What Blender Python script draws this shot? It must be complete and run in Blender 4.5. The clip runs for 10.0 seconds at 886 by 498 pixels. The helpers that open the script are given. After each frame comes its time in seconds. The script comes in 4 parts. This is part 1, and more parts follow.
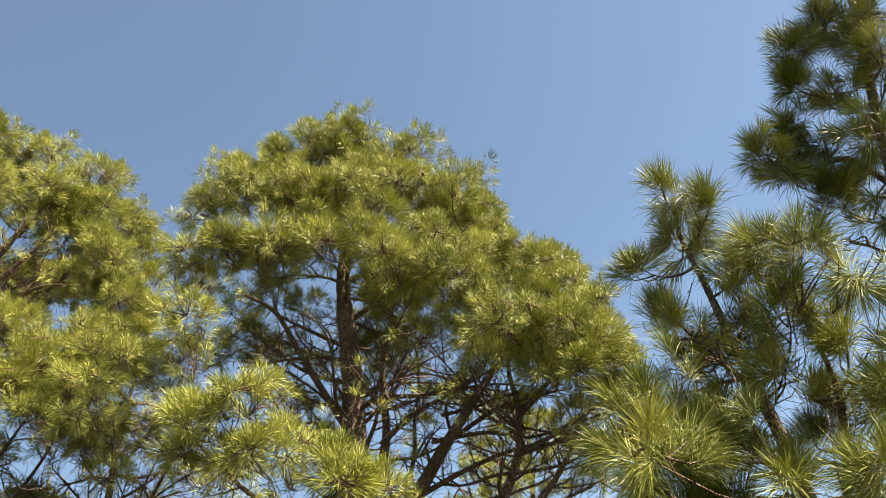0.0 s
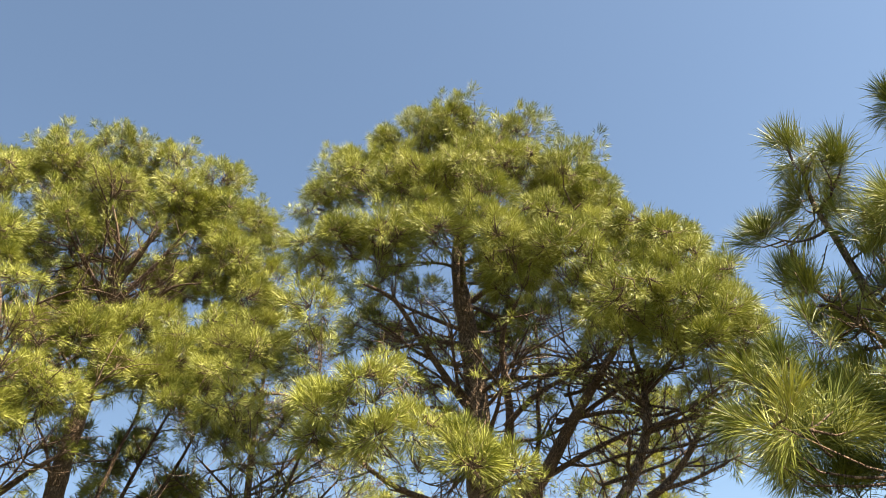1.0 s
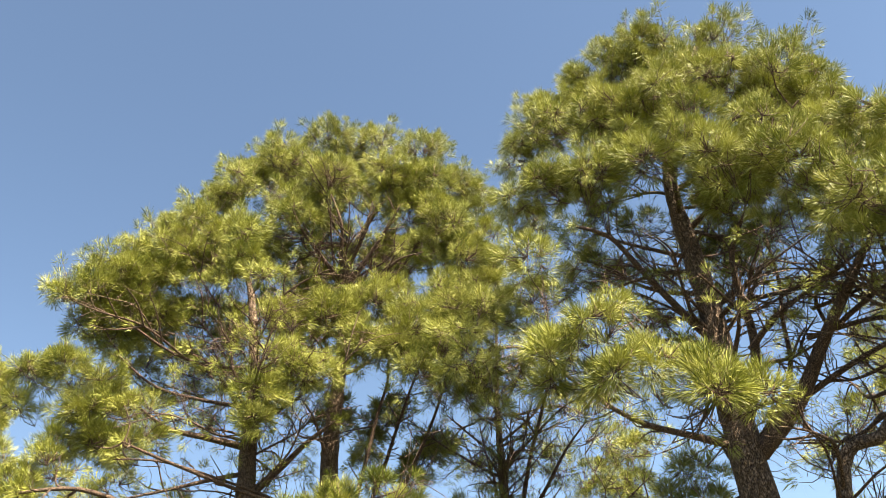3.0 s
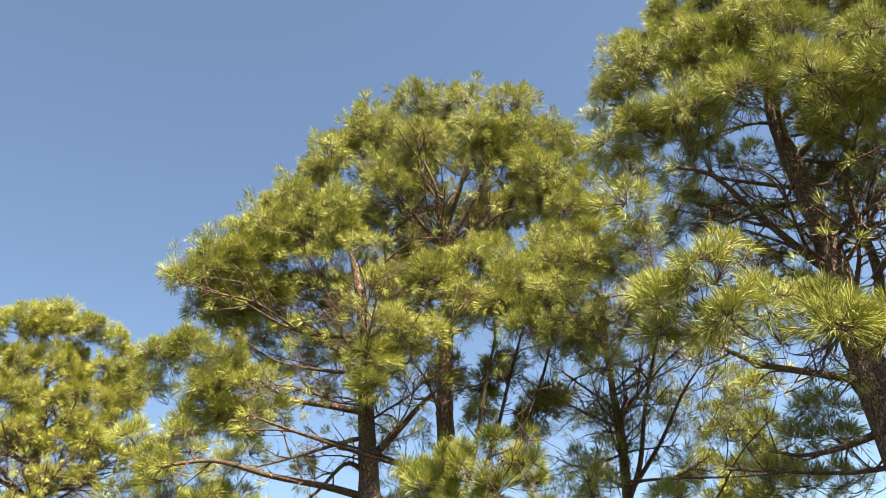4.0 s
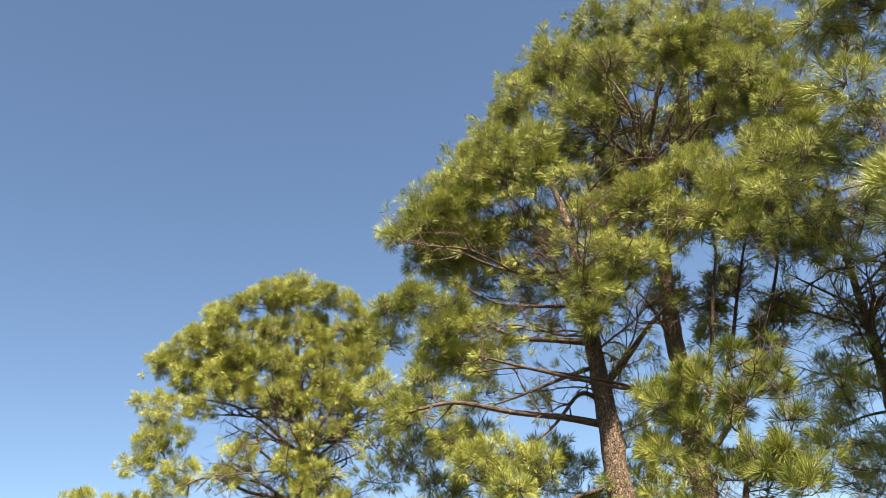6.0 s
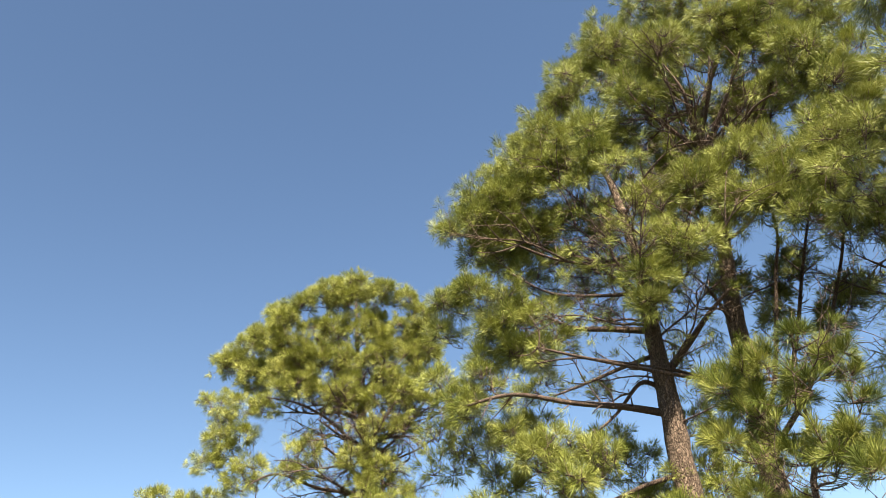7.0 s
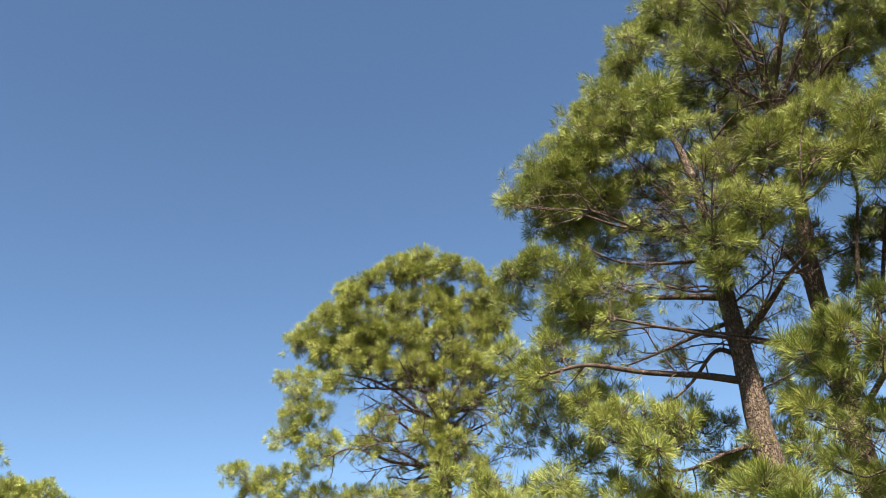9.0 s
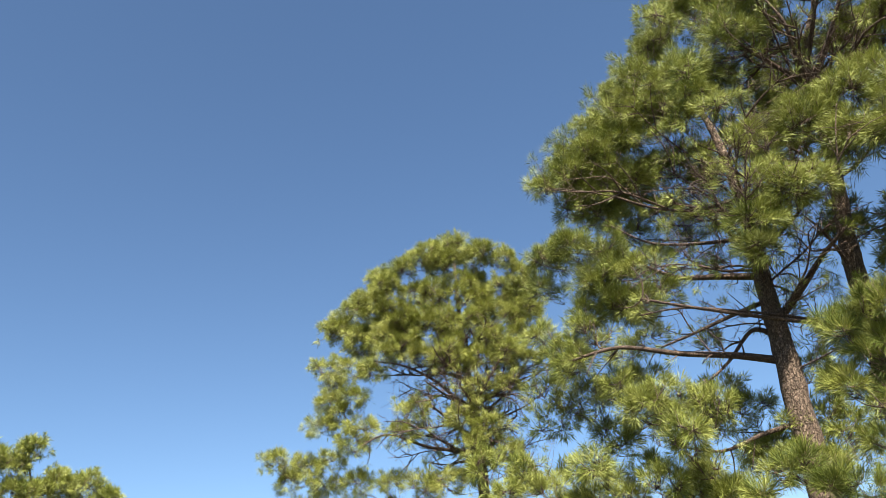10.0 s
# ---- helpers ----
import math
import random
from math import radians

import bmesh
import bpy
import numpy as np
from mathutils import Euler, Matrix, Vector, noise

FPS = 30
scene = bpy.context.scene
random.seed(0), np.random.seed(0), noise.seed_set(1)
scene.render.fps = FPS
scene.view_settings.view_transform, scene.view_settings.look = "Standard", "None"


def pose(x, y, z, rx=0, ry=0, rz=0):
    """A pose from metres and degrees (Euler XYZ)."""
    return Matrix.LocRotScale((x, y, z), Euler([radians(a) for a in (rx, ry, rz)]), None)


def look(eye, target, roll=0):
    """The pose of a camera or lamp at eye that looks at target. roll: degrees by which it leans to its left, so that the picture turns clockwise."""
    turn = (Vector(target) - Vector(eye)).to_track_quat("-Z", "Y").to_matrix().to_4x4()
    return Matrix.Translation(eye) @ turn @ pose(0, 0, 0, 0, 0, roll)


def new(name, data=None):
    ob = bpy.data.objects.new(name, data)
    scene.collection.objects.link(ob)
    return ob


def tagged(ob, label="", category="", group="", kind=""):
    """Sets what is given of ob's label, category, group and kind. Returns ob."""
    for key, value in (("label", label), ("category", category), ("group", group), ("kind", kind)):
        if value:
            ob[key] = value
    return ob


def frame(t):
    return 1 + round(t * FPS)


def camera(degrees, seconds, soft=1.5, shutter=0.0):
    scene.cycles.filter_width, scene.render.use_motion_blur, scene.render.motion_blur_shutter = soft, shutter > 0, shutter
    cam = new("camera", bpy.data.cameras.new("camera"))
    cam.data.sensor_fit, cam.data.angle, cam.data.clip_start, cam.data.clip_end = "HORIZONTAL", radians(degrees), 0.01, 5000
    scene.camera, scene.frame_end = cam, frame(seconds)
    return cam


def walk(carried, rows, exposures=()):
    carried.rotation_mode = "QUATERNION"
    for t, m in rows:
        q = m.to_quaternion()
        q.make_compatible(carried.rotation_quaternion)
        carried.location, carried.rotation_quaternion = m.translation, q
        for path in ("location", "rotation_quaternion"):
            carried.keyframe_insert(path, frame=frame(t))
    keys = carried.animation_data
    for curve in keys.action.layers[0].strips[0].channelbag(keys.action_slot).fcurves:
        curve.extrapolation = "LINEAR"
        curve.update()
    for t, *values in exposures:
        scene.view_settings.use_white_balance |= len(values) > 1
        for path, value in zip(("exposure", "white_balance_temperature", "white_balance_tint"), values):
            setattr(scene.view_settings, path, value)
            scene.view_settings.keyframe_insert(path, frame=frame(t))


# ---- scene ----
cam = camera(57.9, 10.0, soft=0.5)
ROWS = [  # seconds, x, y, z, turn about x, y, z
    (0.0, -0.000, 0.000, 1.600, 125.90, 7.50, 5.84),
    (0.5, -0.012, 0.025, 1.596, 125.88, 6.29, 9.84),
    (1.0, -0.025, 0.039, 1.595, 125.75, 5.48, 14.32),
    (1.5, -0.021, 0.053, 1.592, 125.54, 5.08, 18.59),
    (2.0, -0.015, 0.078, 1.563, 125.19, 4.84, 23.59),
    (2.5, -0.017, 0.099, 1.561, 124.71, 4.67, 27.91),
    (2.7, -0.015, 0.103, 1.560, 124.45, 4.67, 29.71),
    (3.8, 0.003, 0.112, 1.624, 121.83, 5.39, 39.49),
    (4.0, -0.002, 0.111, 1.623, 121.43, 5.35, 41.10),
    (4.5, -0.008, 0.099, 1.620, 120.45, 5.38, 45.12),
    (5.0, -0.031, 0.078, 1.606, 119.41, 5.55, 49.92),
    (5.5, -0.047, 0.063, 1.576, 119.02, 5.68, 53.96),
    (6.0, -0.043, 0.065, 1.529, 118.86, 5.62, 58.06),
    (7.5, 0.006, 0.113, 1.478, 118.87, 5.35, 63.92),
    (8.0, -0.009, 0.111, 1.490, 118.47, 5.24, 65.17),
    (8.5, -0.033, 0.107, 1.492, 118.02, 5.06, 66.40),
    (9.0, -0.055, 0.103, 1.478, 117.65, 5.04, 67.72),
    (9.5, -0.053, 0.099, 1.463, 117.37, 5.08, 68.91),
    (10.0, -0.049, 0.096, 1.458, 116.92, 5.24, 70.30),
]
EXPOSURES = [(0.0, 2.48, 8200, 4), (2.0, 2.57, 7900, 5), (4.5, 2.44, 7600, 6), (6.0, 2.17, 7150, 6), (7.5, 2.07, 6850, 5), (10.0, 1.86, 6300, 4)]
walk(cam, [(t, pose(*row)) for t, *row in ROWS], EXPOSURES)

# ---- world, sun and exposure ----
SUN_AZ, SUN_EL = 108.0, 55.0          # degrees: clockwise from +y, above the horizon
wd = bpy.data.worlds.new("world")
scene.world = wd
wd.use_nodes = True
wn = wd.node_tree
sky = wn.nodes.new("ShaderNodeTexSky")
sky.sky_type = "NISHITA"
sky.sun_disc = False
sky.sun_elevation = radians(SUN_EL)
sky.sun_rotation = radians(SUN_AZ)
sky.altitude = 1200
sky.air_density, sky.dust_density, sky.ozone_density = 0.95, 1.1, 3.4
wn.nodes["Background"].inputs[1].default_value = 0.05
wn.links.new(sky.outputs[0], wn.nodes["Background"].inputs[0])

sun = new("sun", bpy.data.lights.new("sun", "SUN"))
sun.data.energy, sun.data.angle, sun.data.color = 5.0, radians(0.53), (1.0, 0.94, 0.84)
sa, se = radians(SUN_AZ), radians(SUN_EL)
sun_dir = Vector((math.sin(sa) * math.cos(se), math.cos(sa) * math.cos(se), math.sin(se)))
sun.matrix_world = look(sun_dir * 60, (0, 0, 0))


# ---- materials ----
def material(name):
    m = bpy.data.materials.new(name)
    m.use_nodes = True
    return m, m.node_tree.nodes, m.node_tree.links, m.node_tree.nodes["Principled BSDF"]


def ramp(nodes, stops):
    r = nodes.new("ShaderNodeValToRGB")
    while len(r.color_ramp.elements) < len(stops):
        r.color_ramp.elements.new(0.5)
    for e, (p, c) in zip(r.color_ramp.elements, stops):
        e.position, e.color = p, (*c, 1)
    return r


def needle_material(name, dark, mid, light, through_light=0.1):
    m, n, l, p = material(name)
    geo, obj = n.new("ShaderNodeNewGeometry"), n.new("ShaderNodeObjectInfo")
    tc, no = n.new("ShaderNodeTexCoord"), n.new("ShaderNodeTexNoise")
    no.inputs["Scale"].default_value, no.inputs["Detail"].default_value = 1.5, 3.0
    l.new(tc.outputs["Object"], no.inputs["Vector"])
    at = n.new("ShaderNodeAttribute")
    at.attribute_name = "tint"
    total = None
    for out, gain, shift in ((at.outputs["Fac"], 0.42, -0.16), (geo.outputs["Random Per Island"], 0.34, -0.08), (no.outputs["Fac"], 0.44, 0.06), (obj.outputs["Random"], 0.18, 0.0)):
        k = n.new("ShaderNodeMath")
        k.operation = "MULTIPLY_ADD"
        k.inputs[1].default_value, k.inputs[2].default_value = gain, shift
        l.new(out, k.inputs[0])
        if total:
            l.new(total.outputs[0], k.inputs[2])
        total = k
    r = ramp(n, [(0.05, dark), (0.45, mid), (0.95, light)])
    l.new(total.outputs[0], r.inputs[0])
    l.new(r.outputs[0], p.inputs["Base Color"])
    p.inputs["Roughness"].default_value = 0.5
    p.inputs["Specular IOR Level"].default_value = 0.2
    t = n.new("ShaderNodeBsdfTranslucent")
    l.new(r.outputs[0], t.inputs["Color"])
    mix = n.new("ShaderNodeMixShader")
    mix.inputs[0].default_value = through_light
    l.new(p.outputs[0], mix.inputs[1])
    l.new(t.outputs[0], mix.inputs[2])
    l.new(mix.outputs[0], n["Material Output"].inputs[0])
    return m


def bark_material(name, lo, mid, hi, plate, depth, stretch=0.35):
    m, n, l, p = material(name)
    tc, mp = n.new("ShaderNodeTexCoord"), n.new("ShaderNodeMapping")
    mp.inputs["Scale"].default_value = (1, 1, stretch)
    l.new(tc.outputs["Object"], mp.inputs["Vector"])
    warp = n.new("ShaderNodeTexNoise")
    warp.inputs["Scale"].default_value, warp.inputs["Detail"].default_value = plate * 0.8, 4.0
    l.new(mp.outputs[0], warp.inputs["Vector"])
    add = n.new("ShaderNodeMixRGB")
    add.blend_type = "LINEAR_LIGHT"
    add.inputs[0].default_value = 0.06
    l.new(mp.outputs[0], add.inputs[1])
    l.new(warp.outputs["Color"], add.inputs[2])
    vo = n.new("ShaderNodeTexVoronoi")
    vo.feature = "DISTANCE_TO_EDGE"
    vo.inputs["Scale"].default_value = plate
    l.new(add.outputs[0], vo.inputs["Vector"])
    edge = ramp(n, [(0.0, (0, 0, 0)), (0.16, (1, 1, 1))])
    l.new(vo.outputs["Distance"], edge.inputs[0])
    fine = n.new("ShaderNodeTexNoise")
    fine.inputs["Scale"].default_value, fine.inputs["Detail"].default_value = plate * 4, 6.0
    l.new(mp.outputs[0], fine.inputs["Vector"])
    col = ramp(n, [(0.3, lo), (0.5, mid), (0.72, hi)])
    l.new(fine.outputs["Fac"], col.inputs[0])
    dk = n.new("ShaderNodeMixRGB")
    dk.blend_type = "MULTIPLY"
    dk.inputs[0].default_value = 0.4
    l.new(col.outputs[0], dk.inputs[1])
    l.new(edge.outputs[0], dk.inputs[2])
    l.new(dk.outputs[0], p.inputs["Base Color"])
    h = n.new("ShaderNodeMath")
    h.operation = "MULTIPLY_ADD"
    h.inputs[1].default_value = 0.35
    l.new(fine.outputs["Fac"], h.inputs[0])
    l.new(edge.outputs[0], h.inputs[2])
    bp = n.new("ShaderNodeBump")
    bp.inputs["Strength"].default_value, bp.inputs["Distance"].default_value = 0.9, depth
    l.new(h.outputs[0], bp.inputs["Height"])
    l.new(bp.outputs[0], p.inputs["Normal"])
    p.inputs["Roughness"].default_value = 0.9
    p.inputs["Specular IOR Level"].default_value = 0.2
    return m


NEEDLES = needle_material("pine_needles", (0.02, 0.036, 0.009), (0.172, 0.184, 0.03), (0.36, 0.355, 0.105))
# paler tree's needles, with extra brightness put in the colour against its self-shadow
NEEDLES_PALE_LIT = needle_material("pine_needles_pale_lit", (0.034, 0.048, 0.013), (0.215, 0.222, 0.036), (0.4, 0.385, 0.12))
# deep green needles, with the near pines' shade also put into the colour
NEEDLES_DEEP_SHADED = needle_material("pine_needles_deep_shaded", (0.012, 0.027, 0.009), (0.1, 0.118, 0.018), (0.29, 0.28, 0.065))
BARK = bark_material("pine_bark", (0.05, 0.032, 0.022), (0.15, 0.1, 0.071), (0.34, 0.245, 0.18), 19.0, 0.04, 0.5)
LIMB_BARK = bark_material("limb_bark", (0.02, 0.013, 0.01), (0.095, 0.06, 0.043), (0.34, 0.235, 0.172), 26.0, 0.014)

GROUND, gn, gl, gp = material("forest_floor")
g_tc, g_a, g_b = gn.new("ShaderNodeTexCoord"), gn.new("ShaderNodeTexNoise"), gn.new("ShaderNodeTexNoise")
g_a.inputs["Scale"].default_value, g_a.inputs["Detail"].default_value = 0.35, 6
g_b.inputs["Scale"].default_value, g_b.inputs["Detail"].default_value = 30.0, 6
for q in (g_a, g_b):
    gl.new(g_tc.outputs["Object"], q.inputs["Vector"])
g_m = gn.new("ShaderNodeMixRGB")
g_m.inputs[0].default_value = 0.5
gl.new(g_a.outputs["Fac"], g_m.inputs[1])
gl.new(g_b.outputs["Fac"], g_m.inputs[2])
# unseen floor: tree shade put into the colour, which also cuts bounce light
g_r = ramp(gn, [(0.35, (0.022, 0.018, 0.01)), (0.5, (0.04, 0.042, 0.016)), (0.65, (0.085, 0.068, 0.035))])
gl.new(g_m.outputs[0], g_r.inputs[0])
gl.new(g_r.outputs[0], gp.inputs["Base Color"])
g_bp = gn.new("ShaderNodeBump")
g_bp.inputs["Distance"].default_value = 0.05
gl.new(g_b.outputs["Fac"], g_bp.inputs["Height"])
gl.new(g_bp.outputs[0], gp.inputs["Normal"])
gp.inputs["Roughness"].default_value = 0.95


# ---- ground ----
def build_ground():
    bm = bmesh.new()
    rings = (0, 3, 6, 10, 15, 22, 32, 50, 90, 200, 600, 2500)
    prev = None
    for r in rings:
        if r == 0:
            row = [bm.verts.new((0, 0, 0))] * 48
        else:
            row = []
            for k in range(48):
                a = 2 * math.pi * k / 48
                x, y = r * math.cos(a), r * math.sin(a)
                dz = 0.08 * noise.noise((x * 0.15, y * 0.15, 0)) if r < 60 else -0.0
                row.append(bm.verts.new((x, y, dz)))
        if prev:
            for k in range(48):
                vs = [prev[k], prev[k - 1], row[k - 1], row[k]]
                vs = [v for i, v in enumerate(vs) if v not in vs[:i]]
                bm.faces.new(vs)
        prev = row
    bmesh.ops.recalc_face_normals(bm, faces=bm.faces)
    me = bpy.data.meshes.new("ground")
    bm.to_mesh(me)
    bm.free()
    me.materials.append(GROUND)
    for f in me.polygons:
        f.use_smooth = True
    return tagged(new("ground", me), "ground of grass and fallen needles under the pines, shade in its colour", "ground", kind="structure")


build_ground()


# ---- pine trees ----
class Wood:
    """Tapered tubes gathered into one mesh."""

    def __init__(self):
        self.v, self.f = [], []

    def tube(self, pts, radii, sides):
        base = len(self.v)
        side = Vector((0.31, 0.77, 0.2))
        for i, p in enumerate(pts):
            d = (pts[min(i + 1, len(pts) - 1)] - pts[max(i - 1, 0)]).normalized()
            side = (side - d * side.dot(d))
            if side.length < 1e-4:
                side = d.orthogonal()
            side.normalize()
            up = d.cross(side)
            for k in range(sides):
                a = 2 * math.pi * k / sides
                self.v.append(p + (side * math.cos(a) + up * math.sin(a)) * radii[i])
        for i in range(len(pts) - 1):
            for k in range(sides):
                a, b = base + i * sides, base + (i + 1) * sides
                self.f.append((a + k, a + (k + 1) % sides, b + (k + 1) % sides, b + k))
        self.f.append(tuple(base + (len(pts) - 1) * sides + k for k in range(sides)))

    def mesh(self, name, mat):
        me = bpy.data.meshes.new(name)
        me.from_pydata([tuple(v) for v in self.v], [], self.f)
        me.materials.append(mat)
        me.polygons.foreach_set("use_smooth", [True] * len(me.polygons))
        return me


class Needles:
    """Brush-like tufts of long needles gathered into one mesh."""

    def __init__(self, rng, corners):
        self.rng, self.tufts, self.corners = rng, [], corners

    def tuft(self, p, d, size, count, width):
        self.tufts.append((p, d, size, count, width))

    def mesh(self, name, mat):
        rng, parts, tints = self.rng, [], []
        for p, d, size, count, width in self.tufts:
            p, d = np.array(p), np.array(d.normalized())
            tints.append(np.full(count * self.corners, rng.uniform(), np.float32))
            r = rng.normal(size=(count, 3))
            r /= np.linalg.norm(r, axis=1)[:, None]
            spread = rng.uniform(0.2, 1.35, (count, 1))
            way = d + r * spread
            way /= np.linalg.norm(way, axis=1)[:, None]
            ln = size * rng.uniform(0.72, 1.08, (count, 1))
            root = p - d * rng.uniform(0.0, 0.6, (count, 1)) * size + r * 0.01
            droop = np.array((0, 0, -1.0)) * ln * rng.uniform(0.05, 0.3, (count, 1)) * (1.1 - np.abs(way[:, 2:]))
            mid, tip = root + way * ln * 0.55 - droop * 0.05, root + way * ln + droop
            s = np.cross(way, rng.normal(size=(count, 3)))
            s *= width * rng.uniform(0.7, 1.2, (count, 1)) / np.linalg.norm(s, axis=1)[:, None] * 0.5
            if self.corners == 4:
                parts.append(np.stack([root, mid + s, tip, mid - s], axis=1))
            else:
                low = root + (mid - root) * 0.8
                parts.append(np.stack([low + s, tip, low - s], axis=1))
        co = np.concatenate(parts).reshape(-1, 3)
        n, m = len(co) // self.corners, self.corners - 2
        tri = np.array([0, 1, 3, 1, 2, 3] if m == 2 else [0, 1, 2])
        loops = (np.arange(n)[:, None] * self.corners + tri).ravel()
        me = bpy.data.meshes.new(name)
        me.vertices.add(len(co))
        me.vertices.foreach_set("co", co.astype(np.float32).ravel())
        me.loops.add(len(loops))
        me.loops.foreach_set("vertex_index", loops.astype(np.int32))
        me.polygons.add(n * m)
        me.polygons.foreach_set("loop_start", np.arange(0, n * m * 3, 3, dtype=np.int32))
        me.update(calc_edges=True)
        me.attributes.new("tint", "FLOAT", "POINT").data.foreach_set("value", np.concatenate(tints))
        me.materials.append(mat)
        return me


def curve(pts, steps):
    """Points along a smooth line through pts."""
    out = []
    for i in range(len(pts) - 1):
        p0, p1, p2, p3 = pts[max(i - 1, 0)], pts[i], pts[i + 1], pts[min(i + 2, len(pts) - 1)]
        for k in range(steps):
            t = k / steps
            out.append(0.5 * (2 * p1 + (p2 - p0) * t + (2 * p0 - 5 * p1 + 4 * p2 - p3) * t * t + (3 * p1 - p0 - 3 * p2 + p3) * t ** 3))
    return out + [pts[-1].copy()]


class Pine:
    """One pine: an Empty at its foot, a trunk, limbs, and the foliage of each limb as its child."""

    def __init__(self, label, foot, trunk, radius, seed, needles=None, size=0.2, count=90, width=0.006, spray=1.0, corners=3, group="pines"):
        self.rng, self.rnd = np.random.default_rng(seed), random.Random(seed)
        self.foot, self.mat = Vector(foot), needles or NEEDLES
        self.size, self.count, self.width, self.spray, self.corners = size, count, width, spray, corners
        self.root = tagged(new("pine_tree"), label, "tree", group)
        self.root.location = self.foot
        self.axis = curve([Vector(p) - self.foot for p in trunk], 6)
        n, top = len(self.axis), self.axis[-1].z
        wood = Wood()
        self.radius = radius
        radii = [radius * (1.0 - 0.88 * (p.z / top) ** 1.15) * (1 + 0.35 * math.exp(-p.z / 0.5)) for p in self.axis]
        radii = [r * self.rnd.uniform(0.95, 1.05) for r in radii]
        wood.tube(self.axis, radii, 20)
        for v in wood.v:
            c = self.on_trunk(v.z)
            k = 1 + 0.11 * noise.noise(v * 6.0 + Vector((seed, 0, 0))) + 0.07 * noise.noise(v * 17.0)
            v.x, v.y = c.x + (v.x - c.x) * k, c.y + (v.y - c.y) * k
        self.todo, self.skel = [], [(p, r) for p, r in zip(self.axis, radii) if p.z > 0.3 * top]
        self.part("trunk", wood.mesh("trunk", BARK), self.root)

    def part(self, name, me, parent):
        ob = new(name, me)
        ob.parent = parent
        return ob

    def on_trunk(self, z):
        z = max(0.3, min(z, self.axis[-1].z * 0.97))
        for a, b in zip(self.axis, self.axis[1:]):
            if a.z <= z <= b.z:
                return a.lerp(b, (z - a.z) / max(1e-6, b.z - a.z))
        return self.axis[-1].copy()

    def wobble(self, pts, amount):
        return [p if i in (0, len(pts) - 1) else p + Vector([self.rnd.gauss(0, amount) for _ in range(3)]) for i, p in enumerate(pts)]

    def twig(self, wood, a, b, r, sag=0.1, steps=2):
        d = (b - a).length
        mid = a.lerp(b, 0.5) + Vector((self.rnd.gauss(0, 0.09) * d, self.rnd.gauss(0, 0.09) * d, -sag * d))
        n = steps * 2
        wood.tube(curve([a, mid, b], steps), [r * (1 - 0.6 * k / n) for k in range(n + 1)], 3)

    def side_shoots(self, wood, leaf, pts, r, dens, leafy, reach=0.55):
        """Thin crooked shoots along a limb, some of them with a tuft."""
        total = sum((b - a).length for a, b in zip(pts, pts[1:]))
        for _ in range(int(total * dens)):
            k = self.rnd.randint(max(1, len(pts) // 5), len(pts) - 2)
            a = pts[k]
            d = (pts[k + 1] - pts[k - 1]).normalized()
            s = d.cross(Vector([self.rnd.gauss(0, 1) for _ in range(3)])).normalized()
            ln = reach * self.rnd.uniform(0.4, 1.3)
            e = a + (d * 0.6 + s + Vector((0, 0, 0.25))).normalized() * ln
            self.twig(wood, a, e, max(0.006, min(0.018, r * 0.35)), self.rnd.uniform(-0.1, 0.2))
            for _ in range(self.rnd.randint(0, 2)):
                f = a.lerp(e, self.rnd.uniform(0.3, 0.8))
                g = f + Vector([self.rnd.gauss(0, 0.14) for _ in range(3)]) + (e - a) * 0.25
                self.twig(wood, f, g, 0.005, 0.1, 1)
                if self.rnd.random() < leafy * 0.5:
                    leaf.tuft(g, g - f, self.size * 0.8, int(self.count * 0.55), self.width)
            if self.rnd.random() < leafy:
                leaf.tuft(e, e - a + Vector((0, 0, 0.1)), self.size * 0.9, int(self.count * 0.7), self.width)

    def limb(self, route, r, tip=0.3, dens=3.2, leafy=0.14, reach=0.45, tail=True, name="limb"):
        """A limb along given points, bare but for its shoots."""
        pts = [Vector(p) - self.foot for p in route]
        pts = curve(self.wobble(pts, 0.02), 5)
        wood, leaf = Wood(), Needles(self.rng, self.corners)
        n = len(pts) - 1
        wood.tube(pts, [r * (1 - (1 - tip) * k / n) for k in range(n + 1)], 8)
        self.skel += [(p, r * (1 - (1 - tip) * k / n)) for k, p in enumerate(pts) if k > 2]
        self.side_shoots(wood, leaf, pts, r, dens, leafy, reach)
        if tail:
            leaf.tuft(pts[-1], pts[-1] - pts[-2], self.size, self.count, self.width)
        ob = self.part(name, wood.mesh(name, LIMB_BARK), self.root)
        if leaf.tufts:
            self.part("foliage", leaf.mesh("foliage", self.mat), ob)
        return ob

    def pad(self, x, y, z, r, thick=0.75, dens=2.6, leafy=0.5, crowd=1.0, coarse=1.0):
        """Notes a bough that ends in a rounded mass of tufts at x, y, z; grow() builds it."""
        self.todo.append((Vector((x, y, z)) - self.foot, r, thick, dens, leafy, crowd, coarse))

    def fill(self, boughs, share=0.3, near=1.5):
        """Boughs between neighbouring ones, set a little back towards the trunk."""
        for i, (x, y, z, r) in enumerate(boughs):
            for u, v, w, q in boughs[:i]:
                c = Vector(((x + u) / 2, (y + v) / 2, (z + w) / 2))
                if (Vector((x, y, z)) - Vector((u, v, w))).length < near and self.rnd.random() < share:
                    ax = self.on_trunk(c.z) + self.foot
                    c = c.lerp(ax, self.rnd.uniform(0.05, 0.2))
                    self.pad(c.x, c.y, c.z - 0.1, 0.85 * (r + q) / 2)

